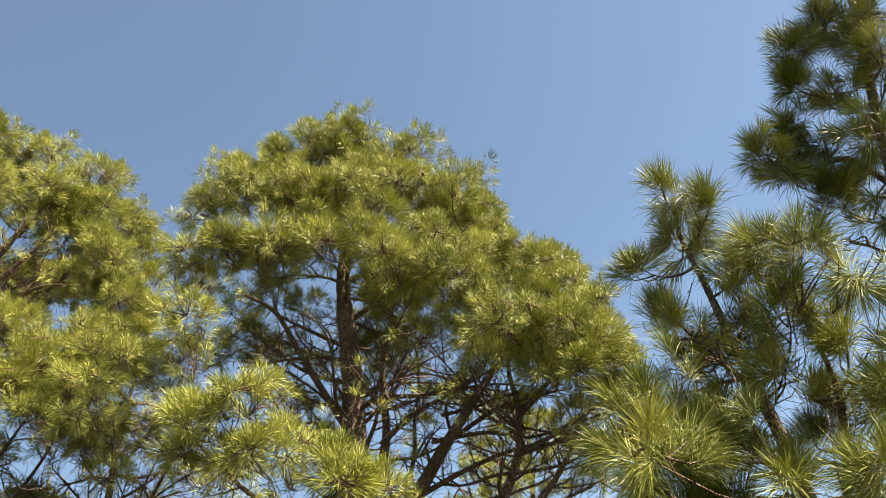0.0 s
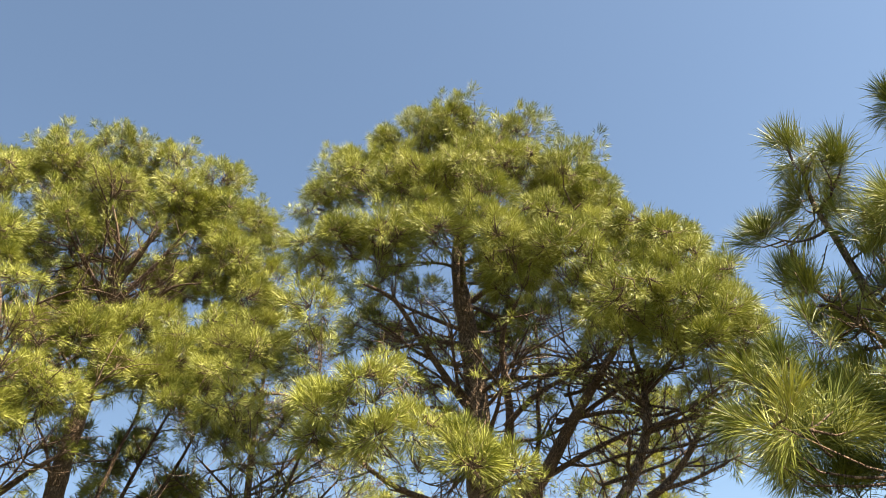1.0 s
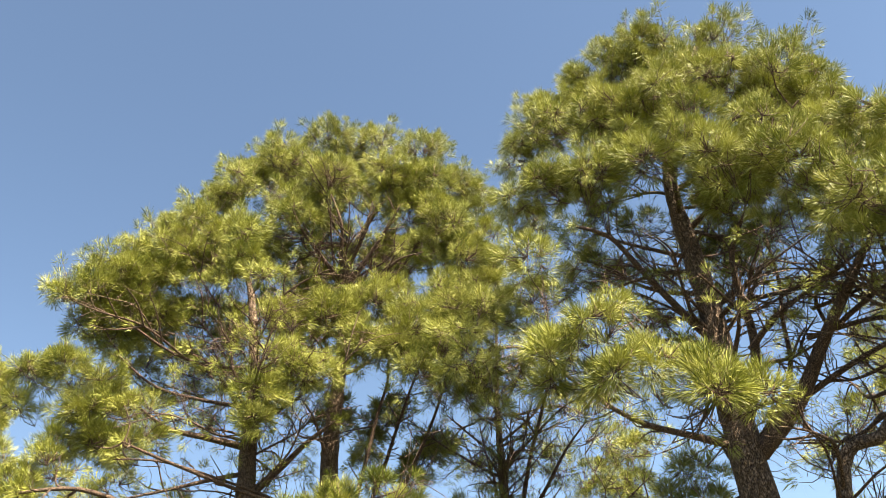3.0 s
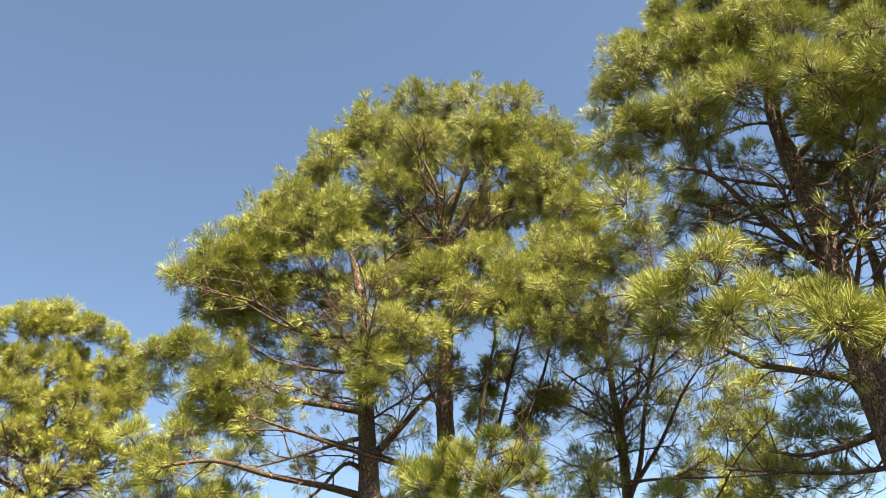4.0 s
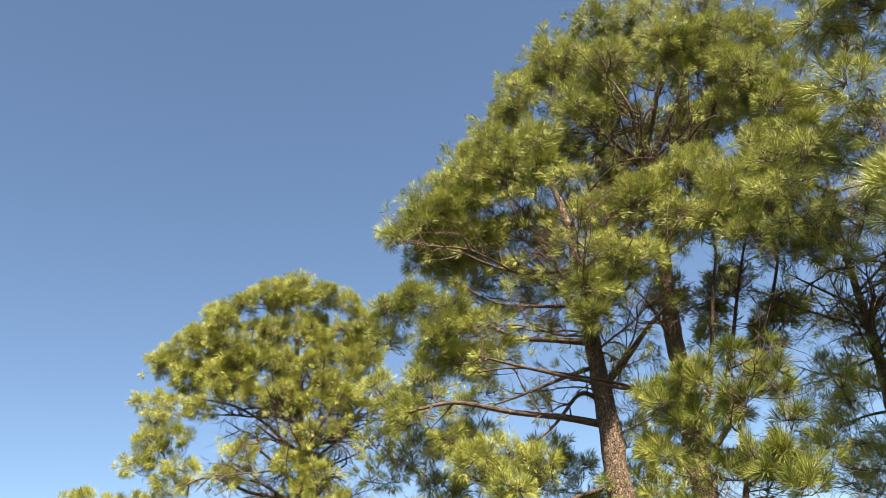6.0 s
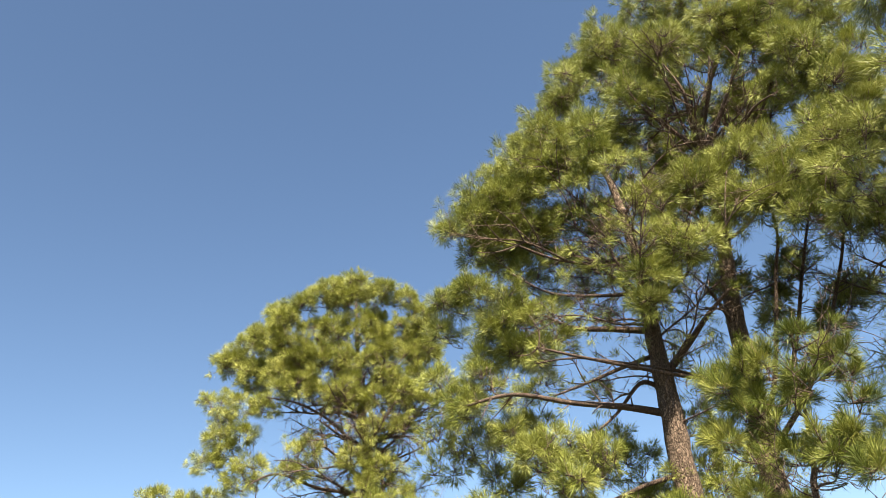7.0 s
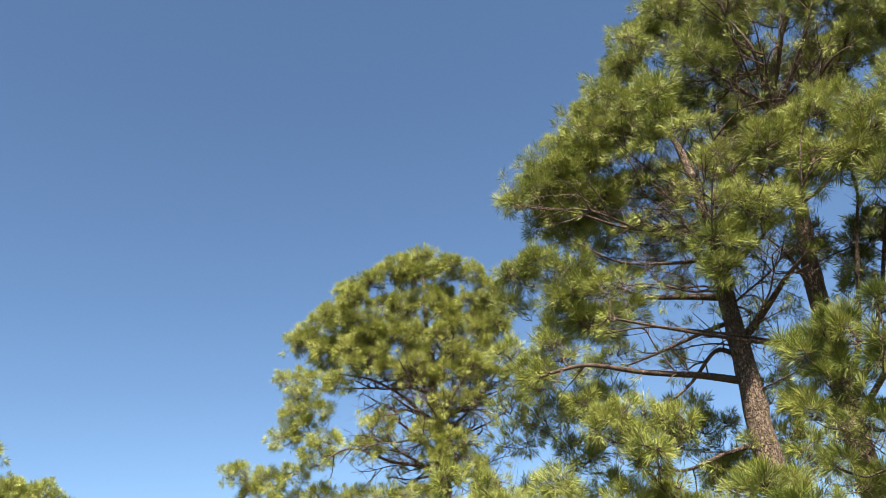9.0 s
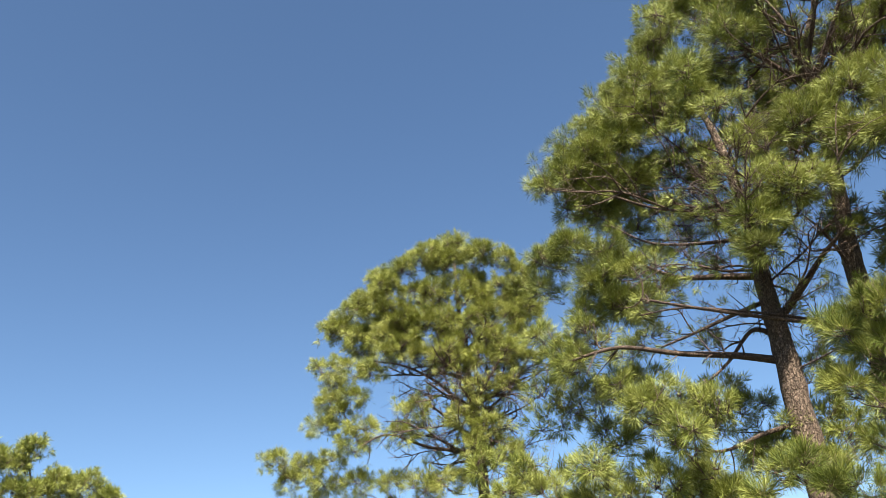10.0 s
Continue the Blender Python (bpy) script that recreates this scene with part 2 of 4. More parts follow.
    def bare(self, low, high, number, reach, thick=0.02, leafy=0.28, twigs=4.0):
        """Thin crooked limbs all round the trunk between two heights, forked twice and with few tufts."""
        for i in range(number):
            a = self.on_trunk(self.rnd.uniform(low, high) - self.foot.z)
            turn = 2.4 * i + self.rnd.uniform(-0.4, 0.4)
            ln = reach * self.rnd.uniform(0.55, 1.1)
            way = Vector((math.cos(turn), math.sin(turn), self.rnd.uniform(0.05, 0.7)))
            pts, p = [a], a
            for k in range(5):
                way = (way + Vector([self.rnd.gauss(0, 0.2) for _ in range(3)])).normalized()
                p = p + way * ln / 5
                pts.append(p)
            r = thick * self.rnd.uniform(0.8, 1.6)
            wood, leaf = Wood(), Needles(self.rng, self.corners)
            line = curve(pts, 3)
            n = len(line) - 1
            wood.tube(line, [r * (1 - 0.75 * k / n) for k in range(n + 1)], 6)
            self.side_shoots(wood, leaf, line, r, twigs, leafy, 0.6)
            for _ in range(3):
                k = self.rnd.randint(4, n - 2)
                d = (line[k + 1] - line[k - 1]).normalized()
                d = (d + d.cross(Vector([self.rnd.gauss(0, 1) for _ in range(3)])).normalized() * 0.8 + Vector((0, 0, 0.15))).normalized()
                q = line[k] + d * ln * self.rnd.uniform(0.25, 0.5)
                m = line[k].lerp(q, 0.5) + Vector([self.rnd.gauss(0, 0.06) for _ in range(3)])
                fork = curve([line[k], m, q], 4)
                wood.tube(fork, [r * 0.5 * (1 - 0.6 * j / 8) for j in range(9)], 5)
                self.side_shoots(wood, leaf, fork, r * 0.5, twigs * 1.3, leafy, 0.45)
            ob = self.part("limb", wood.mesh("limb", LIMB_BARK), self.root)
            if leaf.tufts:
                self.part("foliage", leaf.mesh("foliage", self.mat), ob)

    def grow(self):
        """Builds the noted boughs from the trunk outwards, each forking from the nearest wood below it."""
        def off_axis(job):
            ax = self.on_trunk(job[0].z)
            return (job[0] - ax).length
        for job in sorted(self.todo, key=off_axis):
            self.bough(*job)

    def bough(self, c, r, thick, dens, leafy, crowd, coarse):
        sk = np.array([p for p, _ in self.skel])
        away = np.linalg.norm(sk - np.array(c), axis=1)
        cost = away + 1.6 * np.maximum(0, sk[:, 2] - (c.z - 0.3 * away - 0.2 * r)) + 0.8 * np.maximum(0, 0.5 - away)
        k = int(np.argmin(cost))
        a, ra = self.skel[k]
        low = c - Vector((0, 0, r * 0.4))
        low = low.lerp(a, min(0.3, 0.4 * r / max(0.3, (low - a).length)))
        ln = (low - a).length
        m1, m2 = a.lerp(low, 0.35), a.lerp(low, 0.72)
        m1.z -= 0.03 * ln
        m2.z -= 0.08 * ln
        pts = curve(self.wobble([a, m1, m2, low], 0.05 * ln), 4)
        rad = min(ra * 0.75, 0.012 + 0.0085 * ln)
        self.skel += [(p, rad * (1 - 0.7 * i / len(pts))) for i, p in enumerate(pts) if 0 < i < len(pts) * 0.8]
        wood, leaf = Wood(), Needles(self.rng, self.corners)
        n = len(pts) - 1
        wood.tube(pts, [rad * (1 - 0.7 * k / n) for k in range(n + 1)], 7)
        self.side_shoots(wood, leaf, pts, rad, dens, leafy)
        hubs = []
        turn = self.rnd.uniform(0, math.pi)
        along = Vector((math.cos(turn), math.sin(turn), self.rnd.uniform(-0.3, 0.5))).normalized()
        for _ in range(max(4, int(r * 12))):
            h = c + Vector([self.rnd.uniform(-0.55, 0.55) * r, self.rnd.uniform(-0.55, 0.55) * r, self.rnd.uniform(-0.5, 0.2) * r * thick])
            self.twig(wood, pts[self.rnd.randint(int(n * 0.6), n)], h, max(0.009, rad * 0.4), 0.12)
            hubs.append(h)
        for _ in range(max(4, int((104 * r * r * crowd + 6) * self.spray))):
            d = Vector([self.rnd.gauss(0, 1) for _ in range(3)])
            d.z += 0.5
            d.normalize()
            far = self.rnd.uniform(0.4, 0.88) if self.rnd.random() < 0.94 else self.rnd.uniform(0.9, 1.1)
            e = c + Vector((d.x * r, d.y * r, d.z * r * thick)) * far
            e += along * (along.dot(e - c) * 0.18)
            h = min(hubs, key=lambda q: (q - e).length)
            self.twig(wood, h, e, 0.009, 0.1, 1)
            lean = (e - h).normalized() * 0.7 + d * 0.6 + Vector((0, 0, 0.6))
            leaf.tuft(e, lean, self.size * self.rnd.uniform(0.8, 1.15), int(self.count / coarse), self.width * coarse)
        ob = self.part("limb", wood.mesh("limb", LIMB_BARK), self.root)
        self.part("foliage", leaf.mesh("foliage", self.mat), ob)
        return ob

    def behind(self, x, y, z, r):
        """The bough on the far side of the trunk that answers one on the near side."""
        ax = self.on_trunk(z) + self.foot
        e = Vector((ax.x, ax.y, 0)).normalized()
        o = Vector((x - ax.x, y - ax.y, 0))
        for drop, side in ((0.3, 0.8), (0.75, 0.6)):
            c = ax + (o - e * o.dot(e)) * side + e * (abs(o.dot(e)) * side + self.rnd.uniform(0.4, 1.0))
            self.pad(c.x, c.y, z - drop, r, coarse=1.7)



# broad domed pine tree with a pale sunlit trunk and yellow-green needles
tree = Pine("broad domed pine tree with a pale sunlit trunk and yellow-green needles", (-1.87, 10.94, -0.05), [(-1.87, 10.94, -0.05), (-1.87, 10.94, 2.31), (-1.87, 10.94, 4.66), (-1.85, 10.95, 5.6), (-1.78, 10.96, 6.91), (-1.79, 10.95, 8), (-1.81, 10.95, 8.98), (-1.69, 10.97, 9.77), (-1.22, 11.03, 10.86), (-0.7, 11.08, 11.86)], 0.33, 11, NEEDLES, 0.22, 84, 0.0092, spray=1.45)
tree.limb([(-1.82, 10.95, 6.37), (-2.07, 10.6, 6.85), (-2.33, 10.14, 7.37), (-2.58, 9.66, 7.9), (-2.93, 9.25, 8)], 0.07)
tree.limb([(-1.8, 10.95, 7.84), (-2.18, 10.58, 7.94), (-2.67, 10.26, 8.16), (-3.06, 9.94, 8.45)], 0.04)
tree.limb([(-1.85, 10.95, 5.04), (-1.53, 10.79, 5.55), (-1.31, 10.72, 6.21), (-1.25, 10.53, 6.91), (-1.18, 10.33, 7.34), (-0.87, 10.06, 7.65)], 0.09)
tree.limb([(-1.88, 10.94, 4.74), (-1.34, 10.92, 5.22), (-1.04, 11.05, 5.83), (-0.89, 11.06, 6.48), (-0.75, 10.87, 6.99), (-0.67, 10.58, 7.47), (-0.73, 11.08, 8.28)], 0.045)
tree.limb([(-1.9, 10.94, 4.9), (-2.34, 10.44, 5.09), (-2.76, 9.92, 5.2), (-3.08, 9.41, 5.35), (-3.39, 8.98, 5.75)], 0.06)
tree.limb([(-2.06, 10.92, 4.28), (-2.46, 10.63, 4.16), (-2.79, 10.34, 4.12), (-3.14, 10.03, 4.23)], 0.05)
tree.limb([(-2.1, 10.91, 3.87), (-2.49, 10.62, 3.85), (-3.11, 10.14, 4), (-3.55, 9.67, 4.04)], 0.035)
tree.limb([(-1.71, 10.97, 4.79), (-1.02, 10.75, 5.24), (-0.52, 10.49, 5.8), (0.03, 10.1, 6.26), (0.35, 9.79, 6.49)], 0.13)
tree.limb([(-1.02, 10.75, 5.24), (-0.21, 10.6, 5.51), (0.49, 10.29, 5.49), (1.1, 9.94, 5.38)], 0.045)
tree.limb([(-0.5, 10.49, 5.83), (0.24, 10.4, 6.17), (0.72, 10.07, 6.09), (1.15, 9.63, 5.96)], 0.04)
tree.limb([(-1.38, 10.67, 6.06), (-0.86, 10.46, 6.3), (-0.23, 10.27, 6.55), (0.45, 10.14, 6.73)], 0.05, dens=8.0, leafy=0.12, tail=False)
tree.limb([(-1.23, 10.59, 6.72), (-0.41, 10.47, 6.58), (0.31, 10.27, 6.52), (0.88, 10.16, 6.3)], 0.034, dens=8.0, leafy=0.12, tail=False)
tree.limb([(-0.66, 10.53, 5.92), (0.09, 10.42, 5.91), (0.64, 10.32, 5.68), (1.29, 10.09, 5.64), (1.71, 9.9, 5.67)], 0.036, dens=8.0, leafy=0.12, tail=False)
tree.limb([(-0.15, 10.21, 6.14), (0.23, 9.97, 6.39), (0.46, 9.71, 6.63)], 0.045, dens=8.0, leafy=0.12, tail=False)
tree.limb([(-0.47, 10.54, 6.29), (0.01, 10.4, 6.26), (0.57, 10.24, 6.28), (1.18, 10.03, 6.04)], 0.03, dens=8.0, leafy=0.12, tail=False)
tree.limb([(-0.38, 10.64, 6.01), (-0.36, 10.57, 6.46), (0.03, 10.52, 6.79), (0.35, 10.47, 7.11)], 0.03, dens=8.0, leafy=0.12, tail=False)
top_boughs = [
    (-1.54, 11.3, 12.64, 0.74), (-0.38, 11.39, 12.09, 0.69), (0.47, 11.39, 11.09, 0.61), (0.73, 11.37, 10.35, 0.5), (-2.54, 11.11, 12.12, 0.74),
    (-3.56, 10.83, 11.55, 0.67), (-4.37, 11.07, 11.13, 0.55), (-1.17, 10.64, 10.84, 0.83), (-0.2, 10.7, 10.31, 0.74), (-2.15, 10.07, 10.13, 0.74),
    (-0.97, 9.85, 9.39, 0.68), (0.37, 11.59, 10.04, 0.59),
]
for spot in top_boughs:
    tree.pad(*spot)
for x, y, z, r in top_boughs[::2]:
    tree.behind(x, y, z, r)
mid_boughs = [
    (-3.36, 9.52, 9.08, 0.56), (-2.61, 9.55, 9.04, 0.59), (-1.72, 9.34, 8.61, 0.56), (-0.82, 9.26, 8.15, 0.57), (-0.07, 9.3, 7.84, 0.59),
    (0.85, 11.57, 9.25, 0.61), (1.56, 11.99, 9.45, 0.57), (2.02, 11.92, 9.18, 0.45), (-3.59, 9.01, 7.54, 0.5), (-3.44, 11.08, 8.4, 0.54),
    (-4.08, 10.32, 9.19, 0.49), (1.6, 11.89, 9.39, 0.58), (2.07, 11.41, 8.23, 0.48),
]
for spot in mid_boughs:
    tree.pad(*spot)
right_boughs = [
    (-0.64, 9.38, 7.88, 0.55), (0.13, 9.4, 7.65, 0.54), (0.62, 8.98, 6.8, 0.54), (1.28, 9.31, 6.74, 0.51), (1.74, 9.24, 6.31, 0.42),
    (1.36, 9.91, 6.35, 0.48), (0.29, 10, 6.91, 0.45), (-0.69, 10.98, 7.82, 0.41), (1.85, 10.23, 6.04, 0.44),
]
for spot in right_boughs:
    tree.pad(*spot)
edge_boughs = [
    (-4, 10.46, 11.02, 0.32), (-3.42, 10.66, 11.66, 0.36), (-2.85, 10.83, 12.23, 0.34), (-2.28, 10.97, 12.61, 0.32), (-1.69, 11.07, 12.65, 0.35),
    (0.7, 11.18, 10.44, 0.35), (0.87, 11.17, 9.64, 0.31),
]
for spot in edge_boughs:
    tree.pad(*spot)
full_boughs = [
    (-3.27, 9.87, 10.6, 0.54), (-2.3, 9.73, 10.16, 0.52), (-1.39, 9.8, 10.14, 0.52), (-0.48, 9.99, 10.22, 0.53), (0.21, 10.4, 10.04, 0.52),
    (0.6, 10.78, 9.65, 0.49), (-1.92, 9.51, 9, 0.47), (-1.15, 9.43, 8.78, 0.46), (-0.24, 9.5, 8.64, 0.48), (-2.57, 9.35, 8.91, 0.43),
    (-3.29, 9.44, 9.13, 0.44), (-3.81, 9.46, 9.03, 0.39), (0.56, 10.39, 8.68, 0.46), (1.14, 9.93, 7.55, 0.37), (1.44, 9.49, 6.42, 0.34),
    (0.85, 9.36, 6.46, 0.36), (0.05, 9.6, 7.27, 0.38), (-1.09, 10.34, 8.24, 0.4),
]
for spot in full_boughs:
    tree.pad(*spot)
shoulder_boughs = [
    (1.02, 10.19, 8.5, 0.5),
    (1.38, 10.11, 8.11, 0.5),
    (1.65, 10.09, 7.79, 0.45),
    (1.88, 10.05, 7.33, 0.42),
    (2.01, 10, 6.9, 0.4),
    (0.69, 10.07, 7.82, 0.5),
    (1.09, 10.06, 7.49, 0.5),
    (1.45, 9.98, 7.09, 0.5),
    (1.7, 9.95, 6.61, 0.45),
    (2.02, 9.89, 6.35, 0.38),
    (0.65, 9.97, 7.09, 0.42),
    (1.05, 9.88, 6.7, 0.42),
    (2.03, 9.94, 5.95, 0.34),
]
for spot in shoulder_boughs:
    tree.pad(*spot)
low_boughs = [
    (-2.84, 7.48, 5.31, 0.32), (-2.29, 7.46, 4.87, 0.31), (-1.3, 7.49, 4.45, 0.3), (-3.12, 7.8, 5.15, 0.27), (-2.41, 7.63, 5.51, 0.53),
    (-3.14, 7.9, 5.6, 0.37), (-2, 7.74, 5, 0.44), (-1.53, 7.85, 4.69, 0.43), (-1.07, 7.93, 4.44, 0.35), (-2.76, 8.15, 5.13, 0.33),
]
for spot in low_boughs:
    tree.pad(*spot)
sparse_boughs = [
    (-1.03, 12.86, 7.29, 0.25), (-0.36, 12.89, 7.72, 0.25), (0.52, 12.89, 7.41, 0.24), (0.71, 12.88, 6.75, 0.23),
    (-1.64, 12.8, 5.69, 0.42),
    (-1.24, 12.54, 8.33, 0.46), (-0.73, 12.58, 7.6, 0.25), (-0.12, 12.6, 7.71, 0.25), (-1.87, 12.46, 7.75, 0.44),
    (-2.6, 12.33, 8.47, 0.24), (-3.35, 12.15, 8.74, 0.24),
]
for spot in sparse_boughs:
    tree.pad(*spot, crowd=0.6, leafy=0.8, coarse=1.4)
sparse_boughs_next = [
    (-3, 12.24, 7.64, 0.44), (-2.47, 12.35, 6.99, 0.43), (-2.95, 12.26, 5.21, 0.43),
    (-3.31, 12.17, 4.78, 0.42), (-2.74, 12.31, 4.65, 0.37), (-2, 12.45, 5.3, 0.37), (-3.8, 12.54, 4.47, 0.44), (-3.11, 12.22, 4.17, 0.41),
    (-3.21, 11.87, 9.75, 0.53), (-2.68, 12, 9.37, 0.46), (-3.75, 11.72, 9.5, 0.47), (-3.18, 12.19, 8.81, 0.25), (-4.55, 11.21, 8.36, 0.5),
    (-4.25, 11.86, 8.79, 0.47), (-1.37, 11.62, 9.21, 0.39),
]
for spot in sparse_boughs_next:
    tree.pad(*spot, crowd=0.6, leafy=0.8, coarse=1.4)
more_boughs = [
    (-0.25, 11.4, 8.38, 0.42), (-0.59, 11.58, 8.92, 0.38), (0.08, 11.1, 7.77, 0.4), (0.58, 10.58, 7.37, 0.37),
]
for spot in more_boughs:
    tree.pad(*spot)
tree.fill(top_boughs, 0.35)
tree.fill(full_boughs, 0.30)
tree.grow()
tree.bare(5.2, 9.2, 30, 2.4, 0.032, leafy=0.16)

# slender pine tree with a curved dark leaning stem and thin twigs
tree = Pine("slender pine tree with a curved dark leaning stem and thin twigs", (-1.67, 10.07, -0.05), [(-1.67, 10.07, -0.05), (-1.22, 10.17, 2.07), (-0.77, 10.27, 4.19), (-0.24, 10.3, 4.47), (0.22, 10.3, 4.98), (0.5, 10.29, 5.56), (0.59, 10.28, 6.16), (0.56, 10.28, 6.67), (0.68, 10.27, 7.25)], 0.15, 12, NEEDLES, 0.22, 80, 0.0092, spray=1.2)
tree.limb([(0.45, 10.19, 5.45), (0.95, 9.95, 5.51), (1.41, 9.7, 5.63), (1.79, 9.43, 5.76)], 0.035)
tree.limb([(0.33, 10.19, 5.17), (0.93, 9.96, 5.06), (1.44, 9.69, 5.17)], 0.03)
tree.limb([(0.55, 10.19, 5.75), (0.18, 10, 6.23), (0.03, 9.8, 6.67)], 0.03)
tree.limb([(0.56, 10.18, 5.91), (0.94, 9.96, 6.16), (1.29, 9.61, 6.43)], 0.03)
tree.limb([(0.31, 10.27, 4.62), (0.66, 10.23, 4.77), (1.03, 10.13, 5.18), (1.39, 9.93, 5.71)], 0.06, dens=8.0, leafy=0.12, tail=False)
tree.limb([(0.39, 10.14, 4.65), (0.88, 10.08, 4.69), (1.45, 9.84, 4.81)], 0.035, dens=8.0, leafy=0.12, tail=False)
crown_boughs = [
    (1.46, 9.08, 5.96, 0.36), (1.82, 9.43, 6.15, 0.33), (0.95, 9.55, 6.21, 0.34), (0.39, 9.39, 6.4, 0.34), (1.23, 9.92, 5.76, 0.3),
    (0.7, 10.48, 6.19, 0.27),
]
for spot in crown_boughs:
    tree.pad(*spot)
tree.grow()
tree.bare(3.3, 6.1, 26, 1.7, 0.022, leafy=0.12)

# tall domed pine tree with reddish fanned inner branches
tree = Pine("tall domed pine tree with reddish fanned inner branches", (-8.91, 10.9, -0.05), [(-8.91, 10.9, -0.05), (-8.91, 10.9, 2.06), (-8.91, 10.9, 4.16), (-8.85, 10.95, 5.4), (-8.81, 10.98, 6.76), (-8.71, 11.06, 7.75), (-8.6, 11.14, 8.94), (-8.6, 11.15, 10.4), (-8.17, 11.47, 11.66), (-7.51, 11.91, 12.89)], 0.26, 13, NEEDLES, 0.225, 84, 0.0096, spray=1.45)
tree.limb([(-8.88, 10.92, 5.4), (-8.84, 10.39, 5.47), (-8.84, 8.93, 5.57), (-9.08, 7.48, 5.77), (-9.25, 6.92, 5.92)], 0.05)
tree.limb([(-8.62, 11.13, 10.27), (-8.66, 10.46, 10.62), (-8.66, 9.93, 10.99), (-8.64, 9.55, 11.39)], 0.05)
tree.limb([(-8.64, 11.11, 10.14), (-8.24, 10.66, 10.56), (-7.99, 10.36, 10.96), (-8.02, 10.08, 11.58)], 0.055)
tree.limb([(-8.58, 11.17, 9.98), (-7.82, 10.98, 10.4), (-7.29, 10.86, 10.81), (-6.9, 10.87, 11.23)], 0.055)
tree.limb([(-8.67, 11.12, 10.12), (-8.62, 10.65, 10.51), (-8.56, 10.18, 10.69), (-8.52, 9.82, 10.96)], 0.03)
tree.limb([(-8.67, 11.13, 10.16), (-8.52, 10.74, 10.72), (-8.31, 10.39, 11.15), (-8.1, 10.17, 11.6)], 0.032)
tree.limb([(-8.65, 11.14, 10.17), (-8.27, 10.81, 10.61), (-7.96, 10.54, 11.03), (-7.8, 10.41, 11.54)], 0.03)
tree.limb([(-8.61, 11.17, 10.22), (-8.07, 10.95, 10.62), (-7.65, 10.77, 10.96), (-7.37, 10.72, 11.52)], 0.034)
tree.limb([(-8.6, 11.18, 10.15), (-7.97, 11.02, 10.43), (-7.5, 10.87, 10.6), (-7.17, 10.85, 10.97)], 0.032)
tree.limb([(-8.6, 11.18, 10.08), (-7.93, 11.05, 10.14), (-7.4, 10.94, 10.15), (-7.03, 10.94, 10.42)], 0.03)
tree.limb([(-8.63, 11.13, 9.93), (-8.08, 10.79, 10.36), (-7.64, 10.61, 10.76), (-7.35, 10.57, 11.36)], 0.045)
tree.limb([(-8.53, 11.2, 9.83), (-7.7, 11.06, 9.95), (-7.08, 11, 10.05), (-6.59, 11.07, 10.07)], 0.04)
tree.limb([(-8.57, 11.17, 9.44), (-7.58, 11.39, 9.98), (-7.07, 11.47, 10.49), (-6.65, 11.49, 11.02)], 0.04)
tree.limb([(-8.67, 11.09, 8.22), (-8.61, 10.5, 8.53), (-8.74, 10, 8.96), (-8.78, 9.69, 9.39)], 0.035)
tree.limb([(-9.01, 10.85, 5.25), (-8.82, 10.36, 5.42), (-8.79, 9.59, 5.55), (-8.9, 8.64, 5.66), (-9.3, 7.74, 5.83), (-9.72, 7.2, 5.84)], 0.038)
tree.limb([(-8.83, 10.96, 6.44), (-8.67, 10.45, 7.05), (-8.52, 9.92, 7.22)], 0.04)
tree.limb([(-8.88, 10.93, 4.72), (-8.66, 11.23, 5.42), (-8.46, 11.5, 6.38), (-8.22, 11.67, 7.43), (-7.95, 11.62, 7.99), (-7.67, 11.32, 8.5)], 0.055)
tree.limb([(-8.9, 10.91, 4.44), (-8.64, 11.37, 5.18), (-8.44, 11.89, 6.21), (-8.11, 12.11, 7.23), (-7.71, 12.02, 7.85), (-7.22, 11.85, 8.4)], 0.055)
tree.limb([(-8.9, 10.9, 4.26), (-8.38, 11.56, 5.12), (-8.03, 12.17, 6.21), (-7.67, 12.4, 6.99), (-7.25, 12.3, 7.58), (-6.84, 12.08, 8.14)], 0.055)
top_boughs = [
    (-8.95, 11.12, 14.28, 0.72), (-8.04, 11.8, 14.1, 0.76), (-7.13, 12.37, 13.74, 0.74), (-6.5, 12.71, 12.67, 0.65), (-9.76, 10.42, 13.74, 0.74),
    (-8.45, 10.76, 12.55, 0.8), (-7.45, 11.47, 12.09, 0.78), (-6.64, 11.96, 11.46, 0.64), (-6.21, 12.86, 11.89, 0.5), (-10.25, 9.94, 12.91, 0.73),
    (-9, 10.04, 11.74, 0.74), (-6.16, 12.43, 10.46, 0.62), (-10.74, 9.41, 12.1, 0.71), (-11.23, 8.82, 11.23, 0.67), (-9.49, 9.28, 10.72, 0.71),
    (-6.82, 11.39, 10.45, 0.49),
]
for spot in top_boughs:
    tree.pad(*spot)
for x, y, z, r in top_boughs[::2]:
    tree.behind(x, y, z, r)
mid_boughs = [
    (-7.88, 9.94, 8.65, 0.63), (-7.42, 10.28, 8.04, 0.61), (-6.74, 10.74, 8.25, 0.61), (-6.41, 11.4, 9.01, 0.57), (-6.82, 10.69, 7.67, 0.49),
    (-7.23, 10.9, 9.23, 0.53), (-6.37, 11.42, 8.07, 0.56), (-6.12, 12.12, 8.94, 0.58), (-7.67, 10.59, 9.15, 0.48),
]
for spot in mid_boughs:
    tree.pad(*spot)
